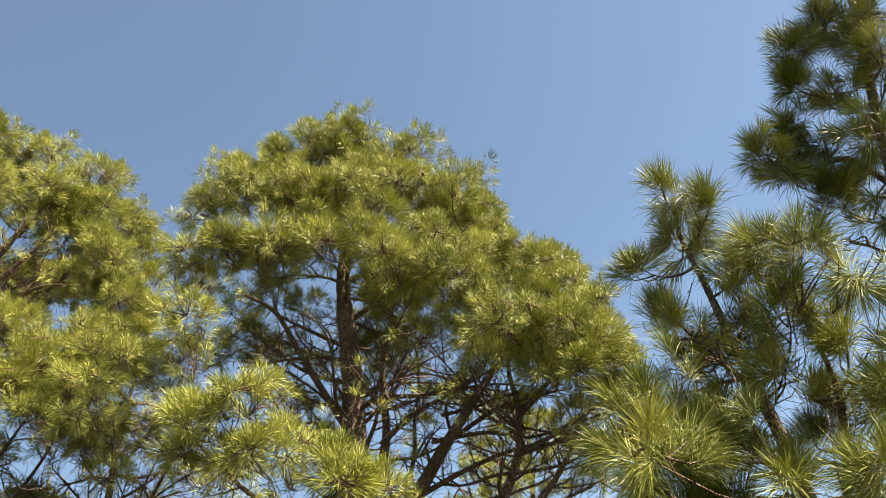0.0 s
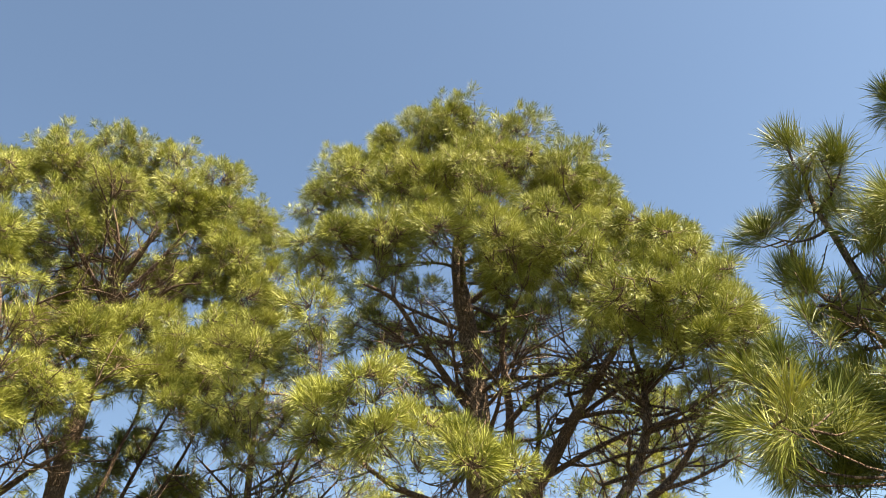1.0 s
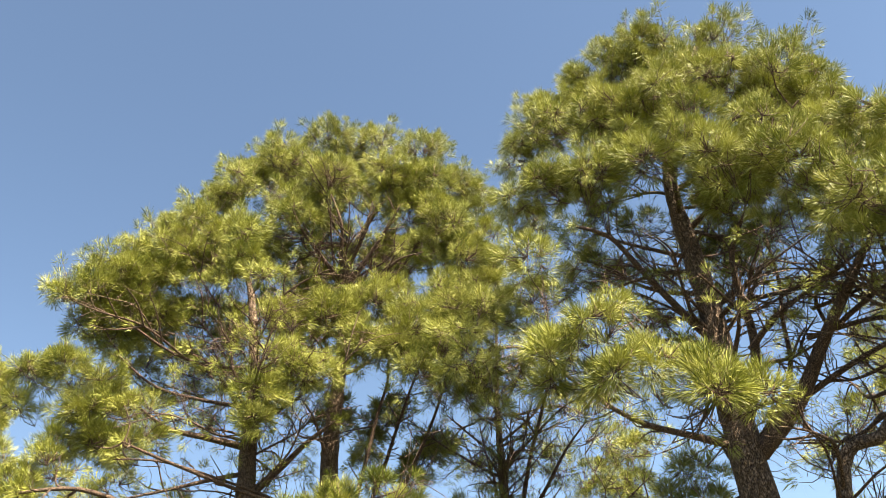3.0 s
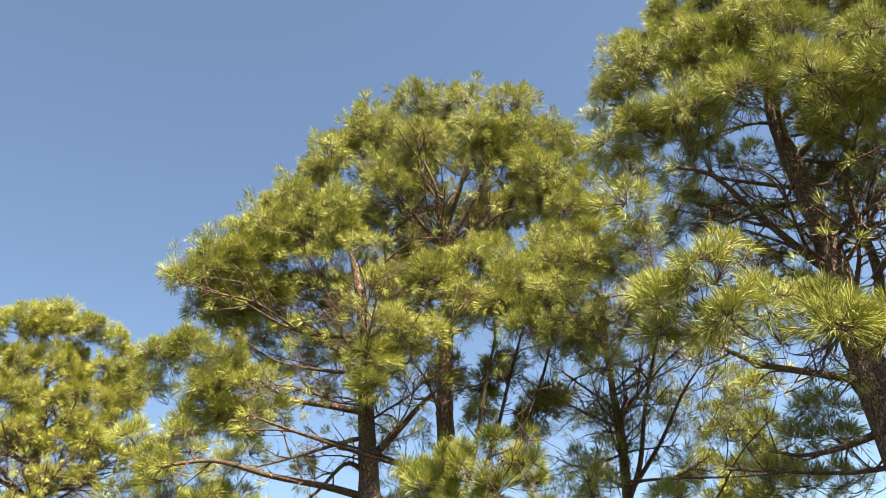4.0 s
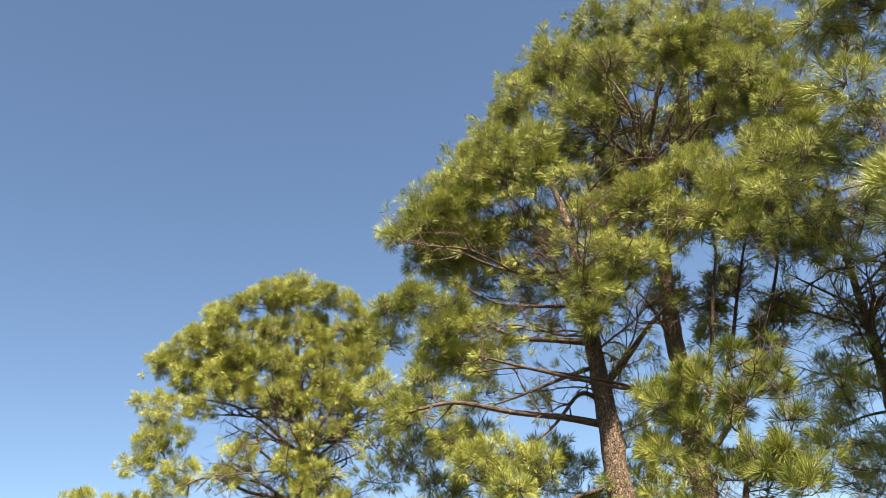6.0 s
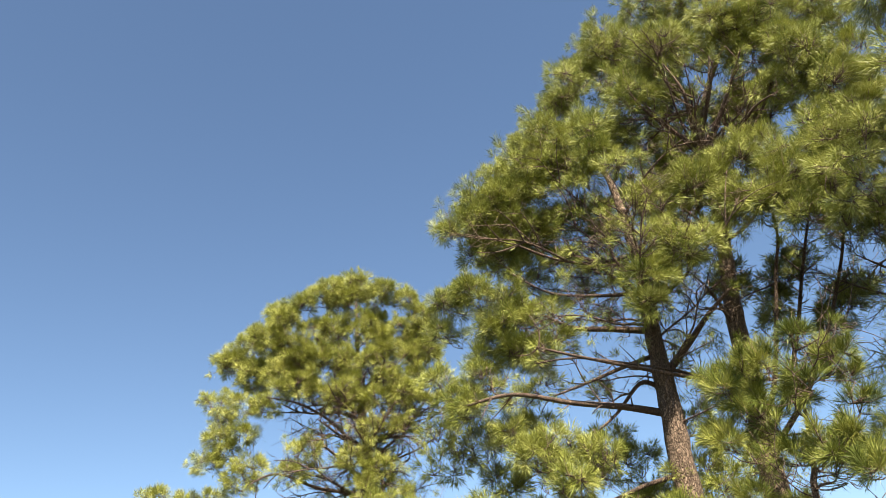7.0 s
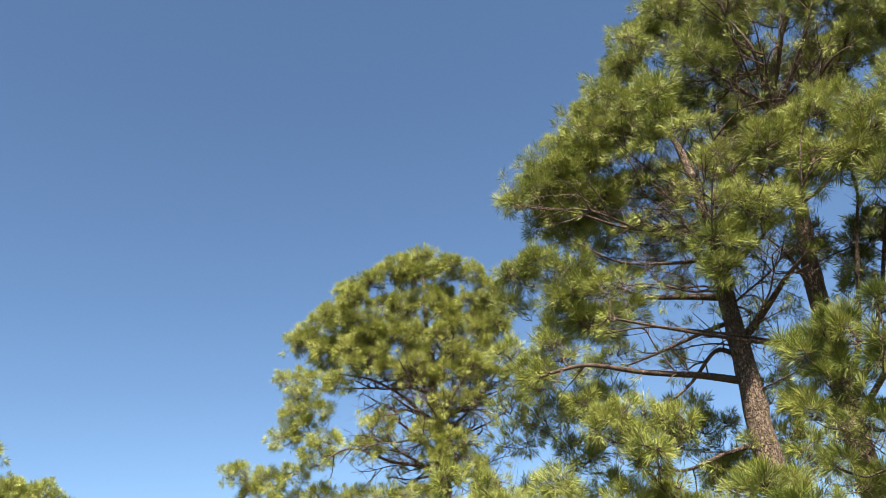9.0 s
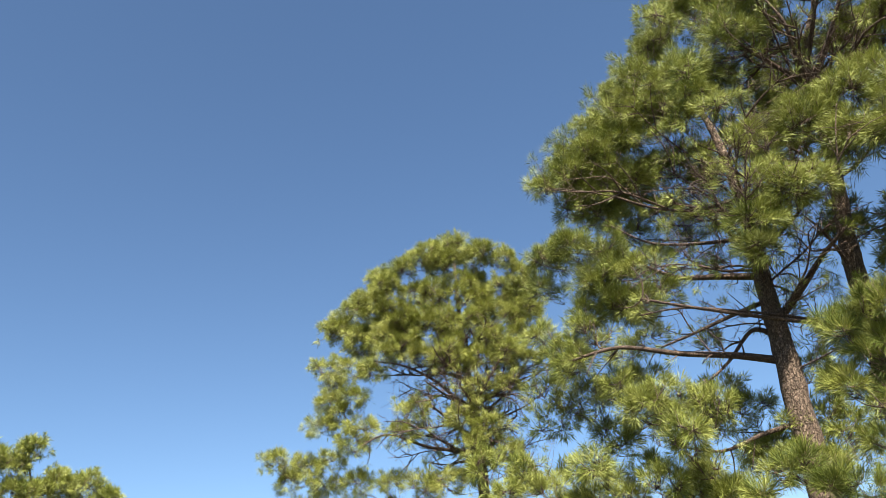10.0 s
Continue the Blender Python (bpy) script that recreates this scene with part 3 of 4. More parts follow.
full_boughs = [
    (-9.25, 10.09, 13.07, 0.61), (-8.14, 10.25, 12.2, 0.59), (-7.21, 10.92, 12.25, 0.59), (-6.62, 11.76, 12.24, 0.61), (-8.7, 9.78, 11.14, 0.56),
    (-6.27, 11.5, 10.9, 0.52), (-5.92, 11.68, 10.06, 0.5), (-7.34, 10.35, 8.91, 0.51), (-6.68, 10.79, 8.66, 0.51), (-6.17, 11.55, 8.83, 0.48),
    (-7.84, 9.72, 8.56, 0.49),
]
for spot in full_boughs:
    tree.pad(*spot)
for x, y, z, r in full_boughs[::2]:
    tree.behind(x, y, z, r)
full_boughs_next = [
    (-6.99, 10.36, 7.9, 0.42), (-6.46, 11.16, 7.95, 0.43), (-6.2, 12.08, 7.58, 0.47), (-5.35, 12.15, 8.55, 0.44), (-6.42, 11.96, 7.34, 0.42),
    (-5.99, 12.74, 11.13, 0.52), (-5.75, 12.63, 10.22, 0.5), (-5.98, 12.3, 9.61, 0.46), (-6.24, 12.95, 12.37, 0.52), (-5.53, 12.07, 9, 0.42),
]
for spot in full_boughs_next:
    tree.pad(*spot)
for x, y, z, r in full_boughs_next[::2]:
    tree.behind(x, y, z, r)
tree.fill(top_boughs, 0.20)
tree.fill(full_boughs + full_boughs_next, 0.25)
tree.grow()
tree.bare(8.0, 11.5, 22, 2.2, 0.028)

# open-crowned pine tree with long bare horizontal limbs and plated bark
tree = Pine("open-crowned pine tree with long bare horizontal limbs and plated bark", (-9.19, 9.3, -0.05), [(-9.19, 9.3, -0.05), (-9.19, 9.3, 2.05), (-9.19, 9.3, 4.16), (-9.17, 9.32, 5.15), (-9.17, 9.32, 6.32), (-9.15, 9.35, 7.16), (-9.16, 9.34, 8.06), (-9.2, 9.29, 8.9), (-9.29, 9.2, 9.67), (-9.53, 8.95, 10.39)], 0.28, 14, NEEDLES, 0.22, 84, 0.0092, spray=1.3)
tree.limb([(-10.15, 8.14, 8.14), (-10.18, 7.44, 8.31), (-10.25, 6.81, 8.4), (-10.35, 6.26, 8.43)], 0.018)
tree.limb([(-10.15, 8.14, 8.14), (-10.01, 7.5, 8.55), (-10.09, 7.04, 8.59), (-10.17, 6.56, 8.5)], 0.014)
tree.limb([(-9.28, 9.25, 5.03), (-9.47, 8.61, 5.13), (-9.76, 7.8, 5.25), (-10.01, 6.97, 5.37), (-10.35, 6.25, 5.3)], 0.065)
tree.limb([(-9.21, 9.32, 6.43), (-9.43, 8.66, 6.46), (-9.66, 8.08, 6.55), (-9.73, 7.53, 6.74)], 0.065)
tree.limb([(-9.24, 9.29, 7.16), (-9.39, 8.7, 7.08), (-9.8, 7.91, 7.23), (-10.04, 7.27, 7.62)], 0.04)
tree.limb([(-9.17, 9.36, 7.89), (-9.41, 8.68, 7.74), (-9.72, 8.01, 7.84), (-9.98, 7.36, 8.2)], 0.04)
tree.limb([(-9.11, 9.42, 5.7), (-8.66, 9.57, 6.09), (-8.21, 9.7, 6.36), (-7.76, 9.81, 6.62)], 0.07)
tree.limb([(-9.25, 9.28, 5.99), (-9.43, 8.8, 5.85), (-9.71, 8.18, 5.6), (-9.9, 7.63, 5.41)], 0.045)
tree.limb([(-9.15, 9.38, 6.6), (-9.26, 8.99, 7.25), (-9.4, 8.55, 7.71), (-9.59, 8.17, 7.9)], 0.05)
tree.limb([(-9.27, 9.26, 5.47), (-9.31, 8.93, 5.52), (-9.46, 8.47, 5.05), (-9.65, 8.1, 4.75)], 0.045)
tree.limb([(-9.28, 9.25, 4.04), (-9.48, 8.75, 3.93), (-9.73, 8.17, 3.74), (-9.95, 7.57, 3.89)], 0.045)
tree.limb([(-9.56, 8.14, 7.76), (-9.51, 7.26, 7.95), (-9.66, 6.48, 7.97), (-9.76, 5.98, 8.02)], 0.022, dens=4.0, leafy=0.0, tail=False)
tree.limb([(-9.51, 7.26, 7.95), (-9.31, 6.92, 8.17), (-9.19, 6.53, 8.27)], 0.016, dens=4.0, leafy=0.0, tail=False)
tree.limb([(-9.51, 7.26, 7.95), (-9.62, 6.8, 7.76), (-9.65, 6.35, 7.67)], 0.016, dens=4.0, leafy=0.0, tail=False)
tree.limb([(-9.53, 6.77, 7.93), (-9.34, 6.48, 8.07), (-9.26, 6.26, 8.18)], 0.014, dens=4.0, leafy=0.0, tail=False)
tree.limb([(-9.52, 7.64, 7.83), (-9.3, 7.31, 8.05), (-9.17, 7.01, 8.32)], 0.015, dens=4.0, leafy=0.0, tail=False)
top_boughs = [
    (-10.74, 7.45, 9.73, 0.59), (-11.04, 7, 9.09, 0.44), (-10.52, 7.77, 9.13, 0.51), (-10.03, 8.38, 10.05, 0.63), (-9.6, 8.88, 10.01, 0.63),
    (-10.6, 8.32, 8.82, 0.52), (-10.89, 7.59, 8.61, 0.46), (-8.56, 9.35, 8.69, 0.42), (-8, 9.05, 7.33, 0.51), (-7.78, 9.5, 7.43, 0.43),
    (-8.25, 8.54, 6.83, 0.52), (-8.25, 8.55, 6.34, 0.35), (-9.88, 9.46, 9.17, 0.5),
]
for spot in top_boughs:
    tree.pad(*spot)
top_boughs_next = [
    (-11.21, 6.73, 9, 0.31), (-10.93, 7.18, 9.53, 0.34), (-10.6, 7.65, 10.1, 0.35), (-10.56, 8.54, 11.13, 0.37), (-10.31, 9.29, 12.13, 0.33),
    (-9.97, 9.94, 12.99, 0.34), (-9.65, 9.12, 12.12, 0.57), (-9.82, 8.33, 10.72, 0.53), (-9.28, 8.93, 10.6, 0.53), (-10.45, 7.52, 9.41, 0.48),
    (-10.71, 7.14, 9.08, 0.39), (-10.12, 7.96, 9.99, 0.5), (-8.03, 8.89, 7.53, 0.39),
]
for spot in top_boughs_next:
    tree.pad(*spot)
low_boughs = [
    (-10.64, 6.7, 7.46, 0.44), (-10.3, 7.21, 7.2, 0.53), (-9.95, 7.69, 6.78, 0.52), (-10.4, 7.07, 6.7, 0.6), (-10.1, 7.5, 6.25, 0.51),
    (-10.56, 6.83, 5.84, 0.5), (-10.76, 6.51, 5.49, 0.41), (-9.65, 7.26, 4.5, 0.48), (-9.47, 7.96, 4.37, 0.44),
    (-10.86, 6.33, 7.33, 0.29), (-9.78, 7.91, 6.34, 0.37),
]
for spot in low_boughs:
    tree.pad(*spot)
trunk_foot_boughs = [
    (-9.13, 9.06, 3.54, 0.32), (-8.97, 9.4, 3.34, 0.36), (-9.38, 8.77, 3.35, 0.33), (-8.66, 10.38, 3.3, 0.36), (-9.26, 9.18, 4.08, 0.22), (-8.47, 10.71, 3.36, 0.36),
]
for spot in trunk_foot_boughs:
    tree.pad(*spot)
low_boughs_next = [
    (-10.8, 7.36, 5.07, 0.42), (-9.77, 7.07, 4.37, 0.43), (-10.68, 6.4, 5.32, 0.39), (-9.2, 7.18, 3.89, 0.38),
    (-9.86, 7, 4.41, 0.43), (-9.53, 7.45, 3.78, 0.37), (-10.32, 6.31, 3.7, 0.42), (-9.78, 7.12, 3.33, 0.41), (-11.24, 5.67, 3.84, 0.38),
]
for spot in low_boughs_next:
    tree.pad(*spot)
edge_boughs = [
    (-10.62, 6.77, 7.33, 0.42), (-10.3, 7.25, 6.79, 0.43), (-10.57, 6.84, 6.17, 0.4), (-10.97, 6.17, 5.91, 0.38), (-10.25, 7.32, 6.27, 0.38),
    (-10.3, 7.25, 3.64, 0.33), (-9.79, 7.93, 3.44, 0.32), (-10.4, 7.1, 4.88, 0.34), (-11.37, 5.4, 3.49, 0.37), (-11.12, 5.89, 3.47, 0.39),
    (-10.85, 6.38, 3.28, 0.4), (-10.53, 6.91, 3.25, 0.4), (-9.99, 7.68, 3.12, 0.37), (-9.65, 8.1, 3.08, 0.33), (-10.02, 9.05, 3.81, 0.3),
]
for spot in edge_boughs:
    tree.pad(*spot)
sparse_boughs = [
    (-10.36, 8.97, 4.8, 0.53), (-10.68, 8.57, 4.52, 0.48), (-10.11, 9.25, 4.54, 0.42),
    (-11.72, 7.07, 5.81, 0.57), (-10.95, 8.23, 5.98, 0.45), (-10.32, 9.01, 5.77, 0.21), (-9.36, 10, 4.97, 0.46), (-9.47, 9.91, 4.18, 0.45),
    (-11.49, 7.44, 4.46, 0.43), (-9.2, 10.16, 4.06, 0.39), (-9.94, 9.43, 3.87, 0.4), (-12.13, 5.42, 4.08, 0.44),
]
for spot in sparse_boughs:
    tree.pad(*spot, crowd=0.65, leafy=0.8, coarse=1.4)
sparse_boughs_next = [
    (-11.57, 6.55, 5.15, 0.45), (-11.3, 6.99, 4.88, 0.45), (-11.08, 7.35, 4.17, 0.44), (-10.8, 7.75, 4.37, 0.44),
    (-11.58, 6.52, 3.76, 0.43), (-11.23, 7.11, 3.59, 0.43), (-10.97, 7.86, 5.16, 0.49), (-10.59, 8.38, 4.67, 0.47), (-10.18, 8.87, 4.38, 0.46),
    (-9.88, 9.21, 3.77, 0.45), (-9.4, 9.7, 3.57, 0.44), (-9, 10.07, 3.81, 0.44), (-8.58, 10.44, 4.12, 0.43),
]
for spot in sparse_boughs_next:
    tree.pad(*spot, crowd=0.65, leafy=0.8, coarse=1.4)
sparse_boughs_further = [
    (-11.4, 7.23, 5.08, 0.49), (-11.76, 6.62, 4.79, 0.49), (-10.75, 8.29, 8.76, 0.51), (-10.32, 8.82, 9.21, 0.53),
    (-9.83, 9.37, 8.71, 0.52), (-10.41, 8.72, 8.18, 0.5), (-10.85, 8.15, 8.19, 0.44), (-9.96, 9.23, 7.92, 0.45), (-10.23, 9.37, 9.32, 0.57),
    (-10.69, 8.85, 9.19, 0.51), (-11.12, 7.24, 8.53, 0.48), (-11.11, 7.97, 8.48, 0.49),
]
for spot in sparse_boughs_further:
    tree.pad(*spot, crowd=0.65, leafy=0.8, coarse=1.4)
shade_boughs = [
    (-12.26, 8.32, 9.04, 0.42),
    (-11.75, 8.72, 9.16, 0.45),
    (-11.04, 9.06, 8.79, 0.42),
    (-10.76, 9.48, 9.48, 0.42),
    (-11.21, 8.93, 9.56, 0.42),
    (-10.63, 9.45, 8.54, 0.4),
    (-11.4, 8.72, 8.31, 0.38),
    (-10.69, 9.36, 7.91, 0.25),
    (-12.17, 8.23, 9.56, 0.4),
    (-10.26, 9.65, 8.85, 0.38),
    (-11.16, 9, 7.75, 0.34),
    (-10.35, 9.46, 7.27, 0.22),
]
for spot in shade_boughs:
    tree.pad(*spot, crowd=0.7, leafy=0.8, coarse=1.3)
cover_boughs = [
    (-8.58, 8.39, 9.4, 0.36),
    (-8.89, 8.25, 9.05, 0.34),
    (-8.25, 8.56, 9.03, 0.34),
    (-8.52, 8.33, 9.87, 0.36),
]
for spot in cover_boughs:
    tree.pad(*spot)
gap_boughs = [
    (-11.04, 6.61, 7.3, 0.36), (-11.15, 6.44, 6.87, 0.36),
]
for spot in gap_boughs:
    tree.pad(*spot)
tree.fill(top_boughs + top_boughs_next, 0.25)
tree.fill(edge_boughs, 0.30)
tree.grow()
tree.bare(6.6, 9.2, 18, 2.2, 0.026, leafy=0.35, twigs=6.0)
tree.bare(4.2, 6.6, 9, 2.2, 0.022, leafy=0.3, twigs=6.0)

# thin twiggy pine tree in the shade of its neighbours
tree = Pine("thin twiggy pine tree in the shade of its neighbours", (-6.61, 13.01, -0.05), [(-6.61, 13.01, -0.05), (-6.61, 13.01, 2.25), (-6.61, 13.01, 4.55), (-6.53, 13.05, 5.62), (-6.48, 13.07, 6.67), (-6.44, 13.1, 7.57), (-6.34, 13.14, 8.5), (-6.24, 13.19, 9.5)], 0.16, 15, NEEDLES, 0.225, 72, 0.0085, spray=0.8)
tree.limb([(-6.48, 13.07, 6.45), (-6.78, 12.58, 6.89), (-7.05, 12.2, 7.23)], 0.03)
tree.limb([(-6.53, 13.05, 5.62), (-7.11, 12.51, 5.4), (-7.43, 12.09, 5.33)], 0.025)
tree.limb([(-6.48, 13.07, 6.24), (-5.77, 13.19, 6.77), (-5.11, 13.24, 7.19), (-4.49, 13.36, 7.3)], 0.03)
tree.limb([(-6.55, 13.04, 4.93), (-5.86, 13.15, 5.64), (-5.23, 13.2, 6.36), (-4.82, 13.25, 6.75)], 0.045)
tree.limb([(-6.6, 13.01, 4.79), (-6.26, 12.96, 5.33), (-5.89, 13.03, 6.24), (-5.39, 13.02, 7.36), (-5.1, 13.14, 8.18)], 0.055)
tree.limb([(-6.13, 12.23, 4.91), (-5.2, 12.07, 4.71), (-4.41, 12.07, 4.54), (-3.57, 12.24, 4.4)], 0.028, dens=4.0)
tree.limb([(-6.6, 13, 2.9), (-5.49, 12.49, 4.06), (-4.78, 12.37, 4.36), (-4.2, 12.27, 4.88), (-3.66, 12.4, 5.26)], 0.03, dens=4.0)
sparse_crown_boughs = [
    (-6.35, 12.92, 9.39, 0.62), (-6.71, 12.73, 8.54, 0.56), (-5.9, 12.58, 7.9, 0.5), (-7.04, 12.2, 7.81, 0.44), (-5.48, 13.31, 8.41, 0.49),
    (-6.16, 13.01, 8.88, 0.5), (-5.34, 13.58, 7.38, 0.42), (-4.8, 13.79, 7.32, 0.41), (-4.7, 14.35, 6.76, 0.42), (-4.42, 14.44, 6.46, 0.41),
    (-4.76, 14.33, 5.92, 0.36), (-7.28, 13.22, 6.53, 0.2), (-5.78, 13.94, 6.18, 0.35), (-5.56, 14.03, 5.29, 0.39),
    (-5.89, 13.13, 4.77, 0.32), (-6.44, 12.76, 8.14, 0.5), (-5.75, 12.88, 7.67, 0.48), (-4.93, 13.21, 7.02, 0.46), (-4.82, 13.89, 6.56, 0.45),
]
for spot in sparse_crown_boughs:
    tree.pad(*spot, crowd=0.45, leafy=0.8, coarse=1.4)
sparse_boughs = [
    (-5.79, 13.95, 6.44, 0.61), (-7.65, 14.17, 5.9, 0.31),
    (-3.27, 12.69, 5.22, 0.49), (-2.82, 12.8, 5.11, 0.44), (-3.27, 12.69, 6.34, 0.41), (-6.16, 13.78, 6.94, 0.55), (-5.73, 13.96, 6.38, 0.53),
    (-5.27, 14.15, 6.05, 0.52), (-4.35, 14.46, 7.32, 0.53), (-4.02, 14.55, 6.55, 0.51), (-5.98, 13.86, 5.38, 0.52), (-6.53, 13.61, 6.14, 0.48),
    (-4.51, 14.41, 5.85, 0.51), (-4.33, 14.46, 5.01, 0.49), (-11.01, 9.59, 4.43, 0.5), (-10.79, 9.84, 3.62, 0.48), (-9.88, 10.75, 5.67, 0.28),
]
for spot in sparse_boughs:
    tree.pad(*spot, crowd=0.45, leafy=0.8, coarse=1.4)
sparse_boughs_next = [
    (-9.8, 10.83, 4.85, 0.48), (-9.32, 11.24, 5.48, 0.26), (-9.41, 11.17, 4.54, 0.47), (-10.34, 10.31, 4.06, 0.48), (-10.19, 10.46, 3.3, 0.46),
    (-9.67, 10.94, 3.7, 0.46), (-11.45, 9.05, 3.87, 0.49), (-7.86, 11.92, 4.34, 0.44), (-7.08, 12.4, 5.65, 0.25), (-7.09, 12.39, 3.98, 0.42),
    (-6.37, 12.78, 6.22, 0.45), (-6.95, 13.38, 6.57, 0.31), (-7.61, 13.01, 7.96, 0.61), (-6.49, 12.49, 5.44, 0.52),
    (-6.79, 11.18, 4.68, 0.53), (-8.91, 12.16, 7.23, 0.27), (-6, 10.48, 4.05, 0.44), (-8.55, 11.19, 3.94, 0.47), (-9.86, 11.41, 6.58, 0.27),
]
for spot in sparse_boughs_next:
    tree.pad(*spot, crowd=0.45, leafy=0.8, coarse=1.4)
lit_boughs = [
    (-5.32, 10.27, 8.45, 0.36), (-4.49, 9.1, 7.29, 0.3), (-5.44, 10.02, 8, 0.34), (-5.71, 10.14, 8.52, 0.36),
    (-4.82, 9.03, 6.95, 0.3), (-4.85, 9.22, 6.66, 0.28), (-5.55, 9.62, 7.32, 0.34), (-5.6, 9.95, 6.85, 0.32),
    (-6.17, 9.95, 7.12, 0.34),
]
for spot in lit_boughs:
    tree.pad(*spot)
low_sparse_boughs = [
    (-4.01, 12.42, 4.3, 0.36), (-3.4, 12.6, 4.3, 0.36), (-2.9, 12.83, 4.11, 0.36), (-5.28, 12.07, 4.44, 0.3), (-6.43, 11.82, 4.95, 0.36),
]
for spot in low_sparse_boughs:
    tree.pad(*spot, crowd=0.6, leafy=0.8, coarse=1.4)
front_boughs = [
    (-7.28, 10.86, 3.79, 0.4), (-6.87, 11.13, 4.1, 0.4), (-6.68, 11.24, 3.57, 0.39), (-6.3, 11.46, 3.88, 0.41), (-6.36, 11.43, 3.35, 0.41),
    (-6.53, 11.33, 4.61, 0.34), (-5.68, 11.22, 8.28, 0.44), (-5.25, 10.65, 6.29, 0.39), (-5.69, 11.22, 7.43, 0.43), (-5.95, 10.51, 4.69, 0.38),
    (-5.7, 10.65, 4.44, 0.33), (-6.04, 9.99, 3.73, 0.38), (-5.37, 10.82, 3.66, 0.39), (-4.96, 11.01, 4.17, 0.39), (-5.84, 10.57, 3.54, 0.36),
    (-5.1, 10.95, 3.31, 0.38), (-6.49, 11.36, 4.41, 0.33),
]
for spot in front_boughs:
    tree.pad(*spot)
tree.grow()
tree.bare(4.5, 8.8, 30, 2.2, 0.022, leafy=0.16, twigs=6.5)

# sunlit yellow-green pine tree standing behind the others
tree = Pine("sunlit yellow-green pine tree standing behind the others", (-7.37, 19.77, -0.05), [(-7.37, 19.77, -0.05), (-7.37, 19.77, 2.28), (-7.37, 19.77, 4.61), (-7.15, 19.86, 5.48), (-6.96, 19.93, 6.25), (-6.75, 20, 7.19)], 0.18, 21, NEEDLES, 0.27, 64, 0.0145, spray=1.2)
crown_boughs = [
    (-6.18, 20.18, 8.47, 0.5), (-6.76, 19.99, 8.07, 0.53), (-7.21, 19.83, 7.58, 0.49), (-6.28, 20.15, 7.59, 0.46), (-6.36, 20.13, 6.82, 0.45),
    (-6.89, 19.95, 6.51, 0.48), (-7.59, 19.69, 6.79, 0.45), (-6.27, 20.15, 5.98, 0.47), (-8.12, 19.48, 6.47, 0.45), (-6.68, 20.02, 7.32, 0.52),
    (-7.19, 19.84, 6.09, 0.54), (-6.77, 19.99, 5.74, 0.53), (-7.58, 19.69, 5.75, 0.54), (-6.19, 20.18, 6.51, 0.41),
]
for spot in crown_boughs:
    tree.pad(*spot)
tree.grow()

# low spreading pine tree half hidden behind the broad pine
tree = Pine("low spreading pine tree half hidden behind the broad pine", (0.76, 17.98, -0.05), [(0.76, 17.98, -0.05), (0.76, 17.98, 2.91), (0.76, 17.98, 5.87), (0.93, 17.98, 7.06), (1.07, 17.97, 8.08), (1.22, 17.96, 9.17)], 0.18, 22, NEEDLES, 0.25, 60, 0.0145, spray=0.9)
crown_boughs = [
    (0.76, 17.98, 9.26, 0.62), (1.48, 17.94, 8.83, 0.64), (0.09, 18, 8.53, 0.61), (1.88, 17.9, 8.19, 0.6), (0.92, 17.98, 7.97, 0.62),
    (2.23, 17.86, 7.45, 0.58), (0.19, 18, 7.57, 0.59), (1.41, 17.94, 7.22, 0.58), (2.65, 17.8, 8.15, 0.5), (0, 18, 9.69, 0.53),
    (-0.64, 17.09, 6.94, 0.54), (-0.28, 17.1, 6.11, 0.52), (0.64, 17.09, 6.38, 0.52), (-1.4, 17.04, 6.24, 0.54), (0.56, 17.09, 7.33, 0.49),
    (-0.15, 17.1, 7.78, 0.45), (0.57, 17.09, 5.64, 0.5),
]
for spot in crown_boughs:
    tree.pad(*spot)
tree.grow()

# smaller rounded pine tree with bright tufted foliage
tree = Pine("smaller rounded pine tree with bright tufted foliage", (-18.38, 8.05, -0.05), [(-18.38, 8.05, -0.05), (-18.38, 8.05, 3.1), (-18.38, 8.05, 6.25), (-18.4, 8, 7.48), (-18.44, 7.93, 8.64), (-18.44, 7.93, 9.87), (-18.42, 7.95, 11.17)], 0.22, 16, NEEDLES_PALE_LIT, 0.225, 96, 0.0105, spray=1.5)
tree.limb([(-18.42, 8, 6.43), (-18.37, 7.33, 7.43), (-18.42, 6.34, 8.02), (-18.29, 5.42, 8.1)], 0.05)
tree.limb([(-18.39, 8.06, 7.01), (-18.14, 8.63, 7.38), (-17.86, 9.19, 7.75), (-17.6, 9.69, 8.6)], 0.05)
tree.limb([(-18.43, 7.97, 5.87), (-18.47, 6.78, 6.03), (-18.49, 5.8, 6.32), (-18.39, 5.06, 6.02)], 0.05)
